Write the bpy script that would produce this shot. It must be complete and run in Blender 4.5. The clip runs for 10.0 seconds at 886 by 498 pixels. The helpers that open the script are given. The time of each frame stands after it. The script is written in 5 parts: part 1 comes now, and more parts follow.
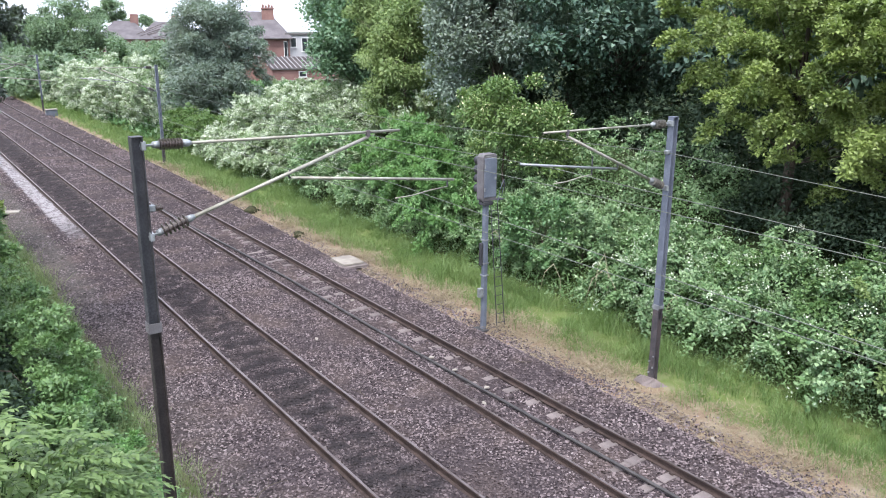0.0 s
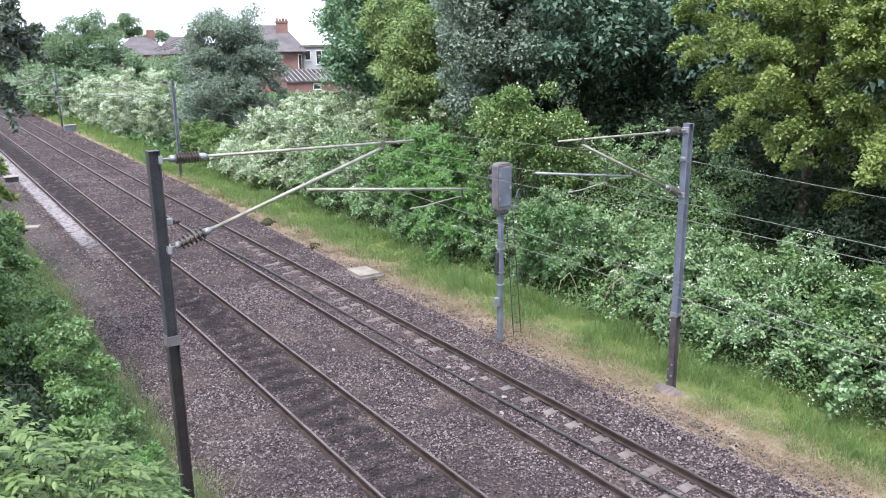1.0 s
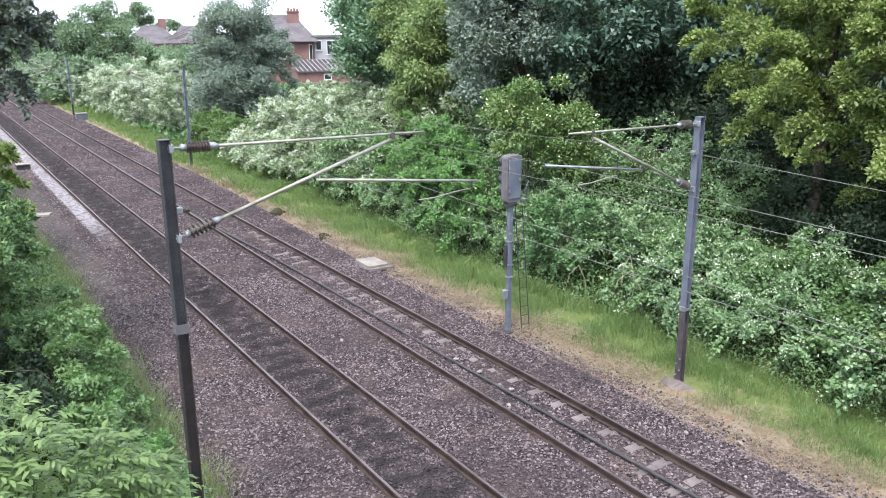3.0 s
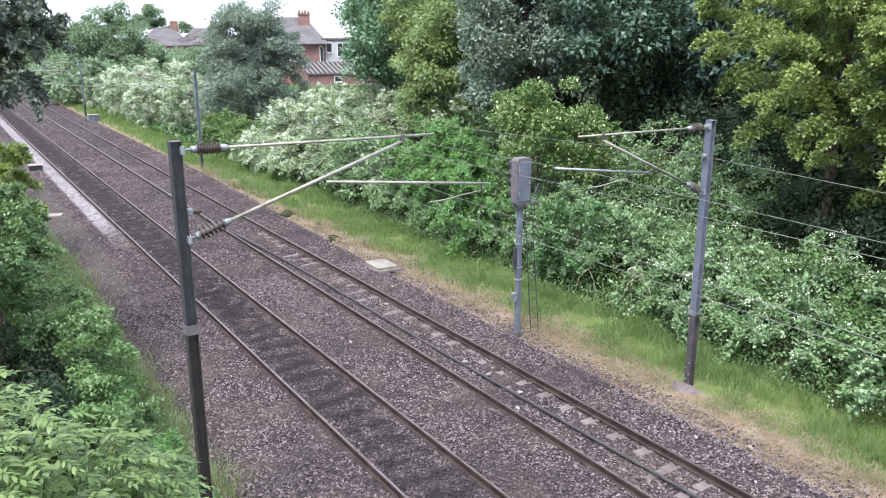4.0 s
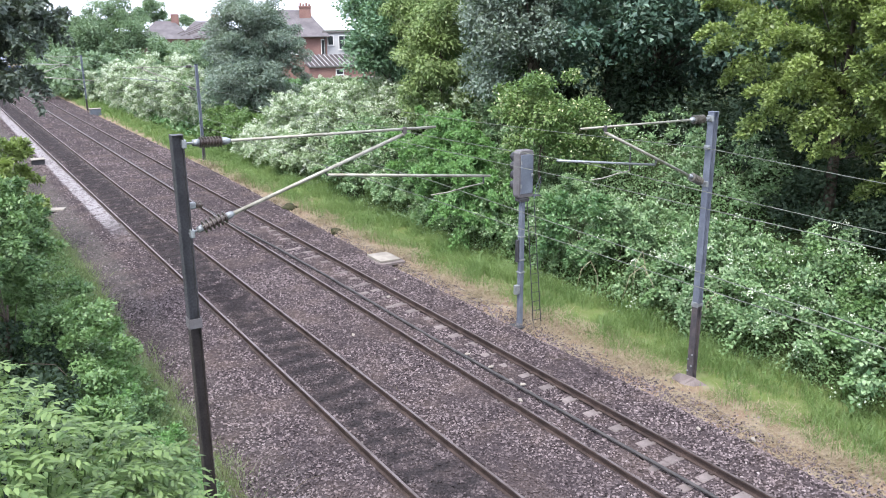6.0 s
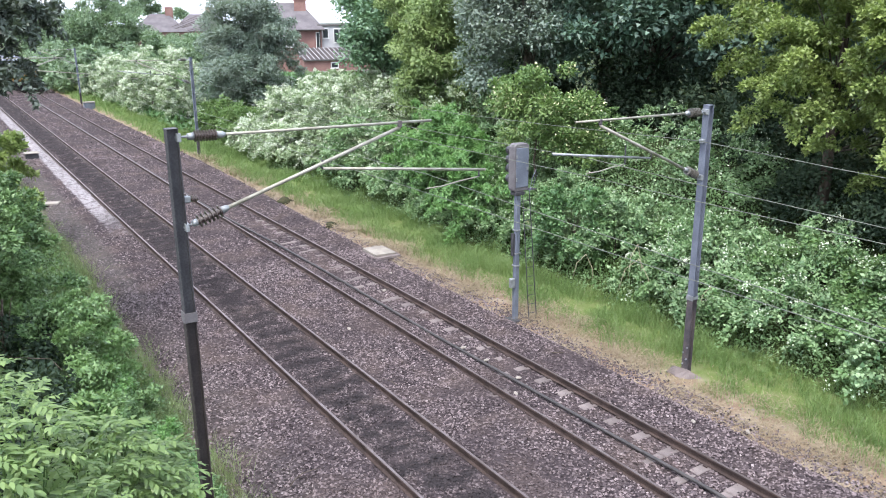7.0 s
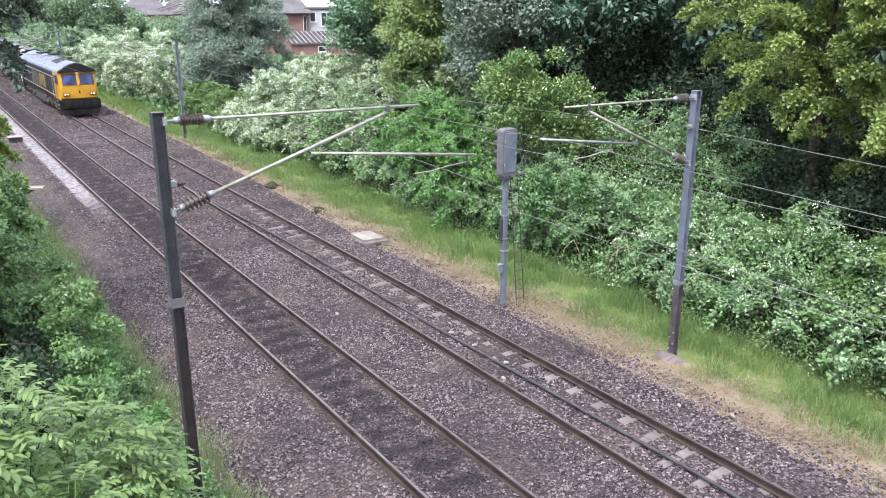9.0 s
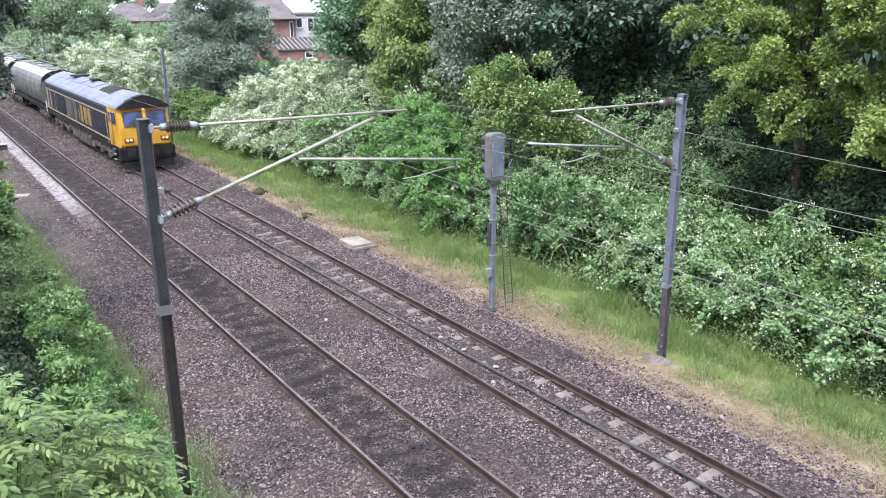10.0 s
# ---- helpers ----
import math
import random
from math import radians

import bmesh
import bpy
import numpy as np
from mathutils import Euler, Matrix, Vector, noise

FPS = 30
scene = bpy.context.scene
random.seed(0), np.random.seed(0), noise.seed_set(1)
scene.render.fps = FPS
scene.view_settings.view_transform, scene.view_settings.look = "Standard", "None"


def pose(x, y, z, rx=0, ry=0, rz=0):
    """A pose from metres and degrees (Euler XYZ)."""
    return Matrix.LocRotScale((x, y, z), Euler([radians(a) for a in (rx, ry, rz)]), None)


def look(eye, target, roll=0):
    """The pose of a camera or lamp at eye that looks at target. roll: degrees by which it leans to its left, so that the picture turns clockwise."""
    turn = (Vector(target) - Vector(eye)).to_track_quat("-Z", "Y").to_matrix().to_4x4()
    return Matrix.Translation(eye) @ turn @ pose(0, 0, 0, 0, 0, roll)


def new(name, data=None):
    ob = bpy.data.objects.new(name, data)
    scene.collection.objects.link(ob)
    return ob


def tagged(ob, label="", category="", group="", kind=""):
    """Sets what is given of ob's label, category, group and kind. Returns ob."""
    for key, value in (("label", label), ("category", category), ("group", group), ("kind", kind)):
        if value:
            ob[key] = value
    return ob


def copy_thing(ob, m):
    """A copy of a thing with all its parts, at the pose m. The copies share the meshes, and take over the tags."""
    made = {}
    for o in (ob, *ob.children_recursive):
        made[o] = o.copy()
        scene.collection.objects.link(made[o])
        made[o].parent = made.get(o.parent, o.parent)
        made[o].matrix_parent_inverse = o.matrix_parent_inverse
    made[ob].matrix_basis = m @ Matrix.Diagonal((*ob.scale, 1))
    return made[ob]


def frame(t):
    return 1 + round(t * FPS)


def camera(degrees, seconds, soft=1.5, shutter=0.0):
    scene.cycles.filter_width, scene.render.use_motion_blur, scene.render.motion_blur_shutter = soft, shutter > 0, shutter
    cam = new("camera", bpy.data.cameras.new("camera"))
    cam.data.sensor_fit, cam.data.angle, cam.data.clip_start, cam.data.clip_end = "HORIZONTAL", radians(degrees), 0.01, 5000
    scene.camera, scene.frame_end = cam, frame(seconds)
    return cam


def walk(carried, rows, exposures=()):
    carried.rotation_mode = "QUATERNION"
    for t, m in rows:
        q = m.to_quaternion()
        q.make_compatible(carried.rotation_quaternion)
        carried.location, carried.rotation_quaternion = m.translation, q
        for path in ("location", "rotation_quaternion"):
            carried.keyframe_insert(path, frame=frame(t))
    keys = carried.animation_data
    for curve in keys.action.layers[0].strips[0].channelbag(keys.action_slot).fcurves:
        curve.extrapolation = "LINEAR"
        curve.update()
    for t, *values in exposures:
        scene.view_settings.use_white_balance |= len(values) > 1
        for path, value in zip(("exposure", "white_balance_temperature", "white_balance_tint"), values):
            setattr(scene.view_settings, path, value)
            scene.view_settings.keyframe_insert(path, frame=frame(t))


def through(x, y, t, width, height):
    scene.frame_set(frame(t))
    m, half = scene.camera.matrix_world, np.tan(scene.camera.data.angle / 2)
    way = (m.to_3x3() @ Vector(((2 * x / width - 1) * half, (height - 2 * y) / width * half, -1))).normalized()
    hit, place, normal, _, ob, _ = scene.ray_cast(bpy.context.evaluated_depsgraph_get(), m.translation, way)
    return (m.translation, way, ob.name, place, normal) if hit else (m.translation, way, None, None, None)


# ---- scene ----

# ---------------------------------------------------------------- camera
# A hand-held camera on a road bridge above the line; y runs along the track, x across it.
EYE = (0.0, 0.0, 7.98)
TURNS = [
    # seconds, yaw, pitch, roll
    (0.0, -35.121, -15.430, -0.296), (0.5, -34.904, -15.341, 0.264), (1.0, -34.202, -14.716, 0.630),
    (1.5, -33.801, -14.778, 0.941), (2.0, -33.937, -15.155, 0.817), (2.5, -33.860, -15.354, 0.383),
    (4.0, -32.702, -15.143, 0.128), (4.5, -32.640, -15.153, 0.080), (5.0, -32.605, -15.530, 0.063),
    (5.5, -32.469, -15.543, 0.342), (7.0, -32.926, -16.131, 0.337), (7.5, -32.968, -16.223, 0.375),
    (8.0, -32.897, -16.321, 0.445), (8.5, -33.073, -16.670, 0.218), (9.0, -33.742, -17.201, 0.048),
    (9.5, -34.194, -17.313, 0.009), (10.0, -34.670, -16.860, 0.287),
]
cam = camera(58.4, 10.0, soft=1.0)
walk(cam, [(t, pose(*EYE, 90 + pitch, roll, yaw)) for t, yaw, pitch, roll in TURNS],
     exposures=((0.0, 1.27), (4.5, 1.35), (8.0, 1.41), (10.0, 1.45)))

# ---------------------------------------------------------------- world and sun
SUN_UP, SUN_AROUND = 60.0, 235.0     # degrees: height, and compass turn from +y towards +x
world = bpy.data.worlds.new("overcast_sky")
scene.world = world
world.use_nodes = True
wn = world.node_tree
wn.nodes.clear()
sky = wn.nodes.new("ShaderNodeTexSky")
sky.sky_type, sky.sun_disc = "NISHITA", False
sky.sun_elevation, sky.sun_rotation = radians(SUN_UP), radians(SUN_AROUND)
sky.air_density, sky.dust_density, sky.ozone_density = 1.0, 6.0, 1.0
veil = wn.nodes.new("ShaderNodeMix")
veil.data_type = "RGBA"
veil.inputs[0].default_value = 0.72
veil.inputs[7].default_value = (9.9, 10.8, 13.1, 1)       # the cloud layer
back = wn.nodes.new("ShaderNodeBackground")
back.inputs[1].default_value = 0.115
wout = wn.nodes.new("ShaderNodeOutputWorld")
wn.links.new(sky.outputs[0], veil.inputs[6])
wn.links.new(veil.outputs[2], back.inputs[0])
wn.links.new(back.outputs[0], wout.inputs[0])

sun = new("sun", bpy.data.lights.new("sun", "SUN"))
sun.data.energy, sun.data.angle, sun.data.color = 2.0, radians(20), (1.0, 0.975, 0.93)
a, e = radians(SUN_AROUND), radians(SUN_UP)
sun.matrix_world = look((math.sin(a) * math.cos(e) * 80, math.cos(a) * math.cos(e) * 80, math.sin(e) * 80), (0, 0, 0))

# ---------------------------------------------------------------- materials
def material(name):
    m = bpy.data.materials.new(name)
    m.use_nodes = True
    nt = m.node_tree
    return m, nt, nt.nodes["Principled BSDF"]


def node(nt, kind, **values):
    n = nt.nodes.new(kind)
    for k, v in values.items():
        n.inputs[k].default_value = v
    return n


def mixed(nt, fac, a, b):
    """A colour between a and b; each is a socket or a colour."""
    n = nt.nodes.new("ShaderNodeMix")
    n.data_type = "RGBA"
    for s, v in ((n.inputs[0], fac), (n.inputs[6], a), (n.inputs[7], b)):
        if isinstance(v, bpy.types.NodeSocket):
            nt.links.new(v, s)
        elif isinstance(v, (int, float)):
            s.default_value = v
        else:
            s.default_value = (*v, 1)
    return n.outputs[2]


def ranged(nt, value, a, b, c=0.0, d=1.0):
    n = nt.nodes.new("ShaderNodeMapRange")
    n.interpolation_type = "SMOOTHSTEP"
    nt.links.new(value, n.inputs[0])
    for i, v in enumerate((a, b, c, d)):
        n.inputs[i + 1].default_value = v
    return n.outputs[0]


def maths(nt, op, a, b=0.0):
    n = nt.nodes.new("ShaderNodeMath")
    n.operation = op
    for s, v in ((n.inputs[0], a), (n.inputs[1], b)):
        if isinstance(v, bpy.types.NodeSocket):
            nt.links.new(v, s)
        else:
            s.default_value = v
    return n.outputs[0]


def coords(nt):
    return nt.nodes.new("ShaderNodeTexCoord").outputs["Object"]


def noise_of(nt, scale, detail=4.0, co=None):
    n = node(nt, "ShaderNodeTexNoise", Scale=scale, Detail=detail)
    nt.links.new(co if co else coords(nt), n.inputs["Vector"])
    return n.outputs["Fac"]


def bumped(nt, bsdf, height, strength, distance):
    b = node(nt, "ShaderNodeBump", Strength=strength, Distance=distance)
    nt.links.new(height, b.inputs["Height"])
    nt.links.new(b.outputs[0], bsdf.inputs["Normal"])


def surface(name, a, b, rough=0.6, metal=0.0, big=1.5, fine=40.0, relief=0.2, depth=0.004, per_piece=0.0, gloss=0.4):
    """Two colours by a coarse noise, grain by a fine one, and relief."""
    m, nt, bsdf = material(name)
    co = coords(nt)
    coarse = noise_of(nt, big, 5, co)
    grain = noise_of(nt, fine, 3, co)
    c = mixed(nt, ranged(nt, coarse, 0.35, 0.65), a, b)
    c = mixed(nt, ranged(nt, grain, 0.35, 0.7, 0.0, 0.35), c, tuple(0.55 * v for v in a))
    if per_piece:
        r = nt.nodes.new("ShaderNodeObjectInfo").outputs["Random"]
        c = mixed(nt, maths(nt, "MULTIPLY", r, per_piece), c, tuple(0.4 * v for v in b))
    nt.links.new(c, bsdf.inputs["Base Color"])
    bsdf.inputs["Metallic"].default_value = metal
    bsdf.inputs["Specular IOR Level"].default_value = gloss
    nt.links.new(ranged(nt, grain, 0.3, 0.7, rough - 0.08, min(1.0, rough + 0.1)), bsdf.inputs["Roughness"])
    bumped(nt, bsdf, grain, relief, depth)
    return m


def leaf_material(name, dark, light, tip, shine=0.45, patch=0.35, through=0.3, gloss=0.5):
    """Leaves: each one its own green, tending to a third colour by patches of the plant."""
    m, nt, bsdf = material(name)
    r = nt.nodes.new("ShaderNodeNewGeometry").outputs["Random Per Island"]
    patches = noise_of(nt, patch, 3)
    c = mixed(nt, r, dark, light)
    c = mixed(nt, ranged(nt, patches, 0.42, 0.68, 0.0, 0.8), c, tip)
    nt.links.new(c, bsdf.inputs["Base Color"])
    bsdf.inputs["Roughness"].default_value = shine
    bsdf.inputs["Specular IOR Level"].default_value = gloss
    t = nt.nodes.new("ShaderNodeBsdfTranslucent")
    nt.links.new(mixed(nt, 0.5, c, (0.16, 0.24, 0.03)), t.inputs["Color"])
    mix = nt.nodes.new("ShaderNodeMixShader")
    mix.inputs[0].default_value = through
    nt.links.new(bsdf.outputs[0], mix.inputs[1])
    nt.links.new(t.outputs[0], mix.inputs[2])
    nt.links.new(mix.outputs[0], nt.nodes["Material Output"].inputs["Surface"])
    return m


def ballast_material():
    m, nt, bsdf = material("ballast")
    co = coords(nt)
    v = node(nt, "ShaderNodeTexVoronoi", Scale=17.0, Randomness=1.0)
    nt.links.new(co, v.inputs["Vector"])
    sep = nt.nodes.new("ShaderNodeSeparateColor")
    nt.links.new(v.outputs["Color"], sep.inputs[0])
    # bed darker than the loose stones: shade of their gaps put into its colour
    c = mixed(nt, sep.outputs[0], (0.021, 0.0165, 0.0185), (0.088, 0.070, 0.075))
    c = mixed(nt, ranged(nt, noise_of(nt, 0.7, 5, co), 0.45, 0.7, 0, 0.5), c, (0.105, 0.080, 0.074))
    c = mixed(nt, ranged(nt, noise_of(nt, 0.42, 5, co), 0.48, 0.66, 0, 0.5), c, (0.042, 0.034, 0.038))
    c = track_stains(nt, co, c)
    nt.links.new(c, bsdf.inputs["Base Color"])
    bsdf.inputs["Roughness"].default_value = 0.9
    bsdf.inputs["Specular IOR Level"].default_value = 0.08
    bumped(nt, bsdf, v.outputs["Distance"], 1.0, 0.05)
    return m


def track_stains(nt, co, c):
    """Oil between the left rails and a spill of pale dust beside them."""
    xyz = nt.nodes.new("ShaderNodeSeparateXYZ")
    nt.links.new(co, xyz.inputs[0])
    x, y = xyz.outputs[0], xyz.outputs[1]
    wob = maths(nt, "MULTIPLY", maths(nt, "SUBTRACT", noise_of(nt, 1.1, 5, co), 0.5), 1.3)
    off = maths(nt, "ABSOLUTE", maths(nt, "SUBTRACT", maths(nt, "ADD", x, wob), 6.82))
    # the oil lies darkest over the buried sleepers
    tie = maths(nt, "ABSOLUTE", maths(nt, "SUBTRACT", maths(nt, "MODULO", maths(nt, "ADD", maths(nt, "ADD", y, maths(nt, "MULTIPLY", wob, 0.55)), 30.0 * 0.757 - 8.24 + 0.379), 0.757), 0.379))
    rows = maths(nt, "MAXIMUM", ranged(nt, tie, 0.08, 0.30, 1.0, 0.5), ranged(nt, y, 13, 22, 0.0, 0.85))
    oil = maths(nt, "MULTIPLY", maths(nt, "MULTIPLY", ranged(nt, off, 0.40, 0.78, 1, 0), rows), ranged(nt, noise_of(nt, 2.3, 3, co), 0.36, 0.5, 0.25, 0.9))
    c = mixed(nt, oil, c, (0.026, 0.023, 0.025))
    edge = maths(nt, "MULTIPLY", maths(nt, "SUBTRACT", noise_of(nt, 2.6, 4, co), 0.5), 0.5)
    band = maths(nt, "ABSOLUTE", maths(nt, "SUBTRACT", maths(nt, "ADD", x, edge), 5.69))
    pale = maths(nt, "MULTIPLY", ranged(nt, noise_of(nt, 5.5, 4, co), 0.36, 0.56, 0.35, 1.0), maths(nt, "MULTIPLY", ranged(nt, band, 0.27, 0.42, 1, 0), ranged(nt, maths(nt, "ADD", y, maths(nt, "MULTIPLY", edge, 14)), 31, 38, 0, 0.95)))
    cess = maths(nt, "MULTIPLY", ranged(nt, maths(nt, "ADD", x, edge), 4.5, 5.0, 0.32, 0.0), ranged(nt, y, 20, 30, 0.25, 1.0))
    c = mixed(nt, cess, c, (0.125, 0.12, 0.108))
    return mixed(nt, pale, c, (0.31, 0.29, 0.305))


def stone_material():
    m, nt, bsdf = material("ballast_stone")
    r = nt.nodes.new("ShaderNodeNewGeometry").outputs["Random Per Island"]
    co = coords(nt)
    c = mixed(nt, r, (0.018, 0.0145, 0.016), (0.218, 0.178, 0.186))
    c = mixed(nt, ranged(nt, r, 0.97, 0.99), c, (0.27, 0.235, 0.24))
    c = mixed(nt, ranged(nt, noise_of(nt, 0.7, 5, co), 0.45, 0.7, 0, 0.5), c, (0.12, 0.092, 0.085))
    c = mixed(nt, ranged(nt, noise_of(nt, 0.42, 5, co), 0.48, 0.66, 0, 0.5), c, (0.042, 0.034, 0.038))
    c = track_stains(nt, co, c)
    nt.links.new(c, bsdf.inputs["Base Color"])
    bsdf.inputs["Roughness"].default_value = 0.9
    bsdf.inputs["Specular IOR Level"].default_value = 0.08
    return m


def ground_material():
    m, nt, bsdf = material("ground")
    co = coords(nt)
    xyz = nt.nodes.new("ShaderNodeSeparateXYZ")
    nt.links.new(co, xyz.inputs[0])
    wob = maths(nt, "MULTIPLY", maths(nt, "SUBTRACT", noise_of(nt, 0.8, 5, co), 0.5), 2.2)
    x = maths(nt, "ADD", xyz.outputs[0], wob)
    fine = noise_of(nt, 30, 4, co)
    patch = ranged(nt, noise_of(nt, 2.6, 5, co), 0.42, 0.62)
    straw = mixed(nt, patch, mixed(nt, fine, (0.145, 0.102, 0.072), (0.25, 0.185, 0.135)), mixed(nt, fine, (0.17, 0.145, 0.105), (0.33, 0.275, 0.205)))
    green = mixed(nt, patch, mixed(nt, fine, (0.07, 0.10, 0.03), (0.14, 0.18, 0.06)), mixed(nt, fine, (0.095, 0.115, 0.048), (0.17, 0.195, 0.085)))
    # bank soil coloured extra dark, so gaps between the leaves read as shade
    shaded_soil = mixed(nt, fine, (0.022, 0.03, 0.014), (0.045, 0.062, 0.026))
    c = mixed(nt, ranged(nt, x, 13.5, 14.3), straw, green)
    c = mixed(nt, ranged(nt, x, 15.6, 16.6), c, shaded_soil)
    c = mixed(nt, ranged(nt, x, 3.9, 4.3), mixed(nt, ranged(nt, x, 2.2, 3.0), shaded_soil, mixed(nt, patch, mixed(nt, fine, (0.05, 0.055, 0.03), (0.11, 0.10, 0.065)), mixed(nt, fine, (0.06, 0.09, 0.035), (0.12, 0.16, 0.07)))), c)
    nt.links.new(c, bsdf.inputs["Base Color"])
    bsdf.inputs["Roughness"].default_value = 1.0
    bsdf.inputs["Specular IOR Level"].default_value = 0.05
    bumped(nt, bsdf, fine, 0.8, 0.05)
    return m


BALLAST, STONE, GROUND = ballast_material(), stone_material(), ground_material()
RUST = surface("rail_rust", (0.035, 0.0235, 0.0215), (0.066, 0.045, 0.040), 0.7, 0.2, 3, 60)
RAILTOP = surface("rail_running_top", (0.225, 0.19, 0.188), (0.15, 0.12, 0.115), 0.48, 0.85, 2, 50, 0.05)
CONCRETE = surface("weathered_concrete", (0.20, 0.168, 0.165), (0.135, 0.112, 0.11), 0.9, 0, 2.5, 45, 0.4, 0.004, 0.45)
PALECONCRETE = surface("pale_concrete", (0.275, 0.25, 0.222), (0.20, 0.18, 0.157), 0.9, 0, 3, 40, 0.4)
MASTGREY = surface("galvanised_steel", (0.155, 0.175, 0.22), (0.105, 0.12, 0.158), 0.55, 0.25, 2, 35, 0.1)
MASTDARK = surface("tarnished_steel", (0.032, 0.032, 0.037), (0.055, 0.055, 0.062), 0.6, 0.2, 2, 35, 0.1)
MASTWORN = surface("worn_rusting_paint", (0.085, 0.072, 0.075), (0.042, 0.04, 0.048), 0.7, 0.1, 5, 40, 0.25)
MASTBROWN = surface("old_brown_paint", (0.022, 0.018, 0.0185), (0.042, 0.034, 0.034), 0.6, 0.0, 2, 35, 0.15)
TUBE = surface("dull_zinc_tube", (0.33, 0.325, 0.28), (0.205, 0.195, 0.16), 0.55, 0.4, 4, 60, 0.1)
FITTING = surface("zinc_fitting", (0.29, 0.31, 0.325), (0.20, 0.215, 0.225), 0.5, 0.5, 8, 70, 0.1)
PORCELAIN = surface("brown_porcelain", (0.04, 0.03, 0.028), (0.075, 0.058, 0.053), 0.3, 0, 6, 50, 0.05)
GREYPORCELAIN = surface("grey_porcelain", (0.095, 0.09, 0.08), (0.06, 0.057, 0.05), 0.4, 0, 6, 50, 0.05)
WIRE = surface("copper_wire", (0.175, 0.19, 0.165), (0.11, 0.12, 0.105), 0.7, 0.0, 8, 60, 0.05, gloss=0.2)
CABLE = surface("black_cable", (0.035, 0.033, 0.034), (0.06, 0.055, 0.055), 0.6, 0, 5, 60, 0.1)
SIGNALGREY = surface("signal_back_paint", (0.13, 0.122, 0.13), (0.092, 0.086, 0.092), 0.65, 0, 4, 40, 0.15)
WHITEPAINT = surface("white_window_paint", (0.62, 0.62, 0.61), (0.54, 0.54, 0.53), 0.5, 0, 2, 20, 0.05)
BARK = surface("bark", (0.055, 0.042, 0.033), (0.10, 0.08, 0.065), 0.95, 0, 6, 40, 0.8, 0.02)
MOSS = surface("mossy_earth", (0.030, 0.034, 0.018), (0.055, 0.052, 0.03), 0.95, 0, 8, 40, 0.8, 0.02, gloss=0.1)

# ---------------------------------------------------------------- building helpers
def thing(name, label, category, at=(0, 0, 0), group="", turn=0.0):
    ob = new(name)
    ob.empty_display_size = 0.2
    ob.matrix_basis = pose(*at, 0, 0, turn)
    return tagged(ob, label, category, group)


def part(name, bm, mat, parent, label="", smooth=False):
    me = bpy.data.meshes.new(name)
    if smooth:
        for f in bm.faces:
            f.smooth = True
    bm.to_mesh(me)
    bm.free()
    me.materials.append(mat)
    ob = new(name, me)
    ob.parent = parent
    return tagged(ob, label)


def block(size, at, bevel=0.0, bm=None, turn=(0, 0, 0)):
    """A box of that size about a place, with bevelled edges, added to bm."""
    bm = bm or bmesh.new()
    m = pose(*at, *turn) @ Matrix.Diagonal((*size, 1))
    made = bmesh.ops.create_cube(bm, size=1.0, matrix=m)["verts"]
    if bevel:
        edges = list({e for v in made for e in v.link_edges})
        bmesh.ops.bevel(bm, geom=edges, offset=bevel, segments=1, affect="EDGES", profile=0.6)
    return bm


def rod(points, radii, sides=8, bm=None):
    """A round bar through points; radii is one number, or one a point."""
    bm = bm or bmesh.new()
    pts = [Vector(p) for p in points]
    radii = [radii] * len(pts) if isinstance(radii, (int, float)) else radii
    rings = []
    for i, p in enumerate(pts):
        d = (pts[min(i + 1, len(pts) - 1)] - pts[max(i - 1, 0)]).normalized()
        u = d.orthogonal().normalized() if not rings else (last - d * last.dot(d)).normalized()
        last = u
        w = d.cross(u)
        rings.append([bm.verts.new(p + (u * math.cos(k * math.tau / sides) + w * math.sin(k * math.tau / sides)) * radii[i]) for k in range(sides)])
    for r0, r1 in zip(rings, rings[1:]):
        for k in range(sides):
            bm.faces.new((r0[k], r0[(k + 1) % sides], r1[(k + 1) % sides], r1[k]))
    bm.faces.new(rings[0][::-1])
    bm.faces.new(rings[-1])
    return bm


def extruded(outline, y0, y1, bm=None):
    """An outline of (x, z) drawn out along y."""
    bm = bm or bmesh.new()
    a = [bm.verts.new((x, y0, z)) for x, z in outline]
    b = [bm.verts.new((x, y1, z)) for x, z in outline]
    n = len(outline)
    for i in range(n):
        bm.faces.new((a[i], a[(i + 1) % n], b[(i + 1) % n], b[i]))
    bm.faces.new(a[::-1])
    bm.faces.new(b)
    bmesh.ops.recalc_face_normals(bm, faces=bm.faces)
    return bm


def mesh_of(name, verts, faces, mat, parent=None, label="", smooth=False):
    """A mesh from arrays: verts (n, 3), faces (m, 3 or 4)."""
    me = bpy.data.meshes.new(name)
    faces = np.asarray(faces, np.int32)
    k = faces.shape[1]
    me.vertices.add(len(verts))
    me.vertices.foreach_set("co", np.asarray(verts, np.float32).ravel())
    me.loops.add(faces.size)
    me.loops.foreach_set("vertex_index", faces.ravel())
    me.polygons.add(len(faces))
    me.polygons.foreach_set("loop_start", np.arange(0, faces.size, k, dtype=np.int32))
    if smooth:
        me.polygons.foreach_set("use_smooth", np.ones(len(faces), bool))
    me.update(calc_edges=True)
    me.materials.append(mat)
    ob = new(name, me)
    ob.parent = parent
    return tagged(ob, label)


def unit(v):
    return v / np.maximum(np.linalg.norm(v, axis=1, keepdims=True), 1e-6)


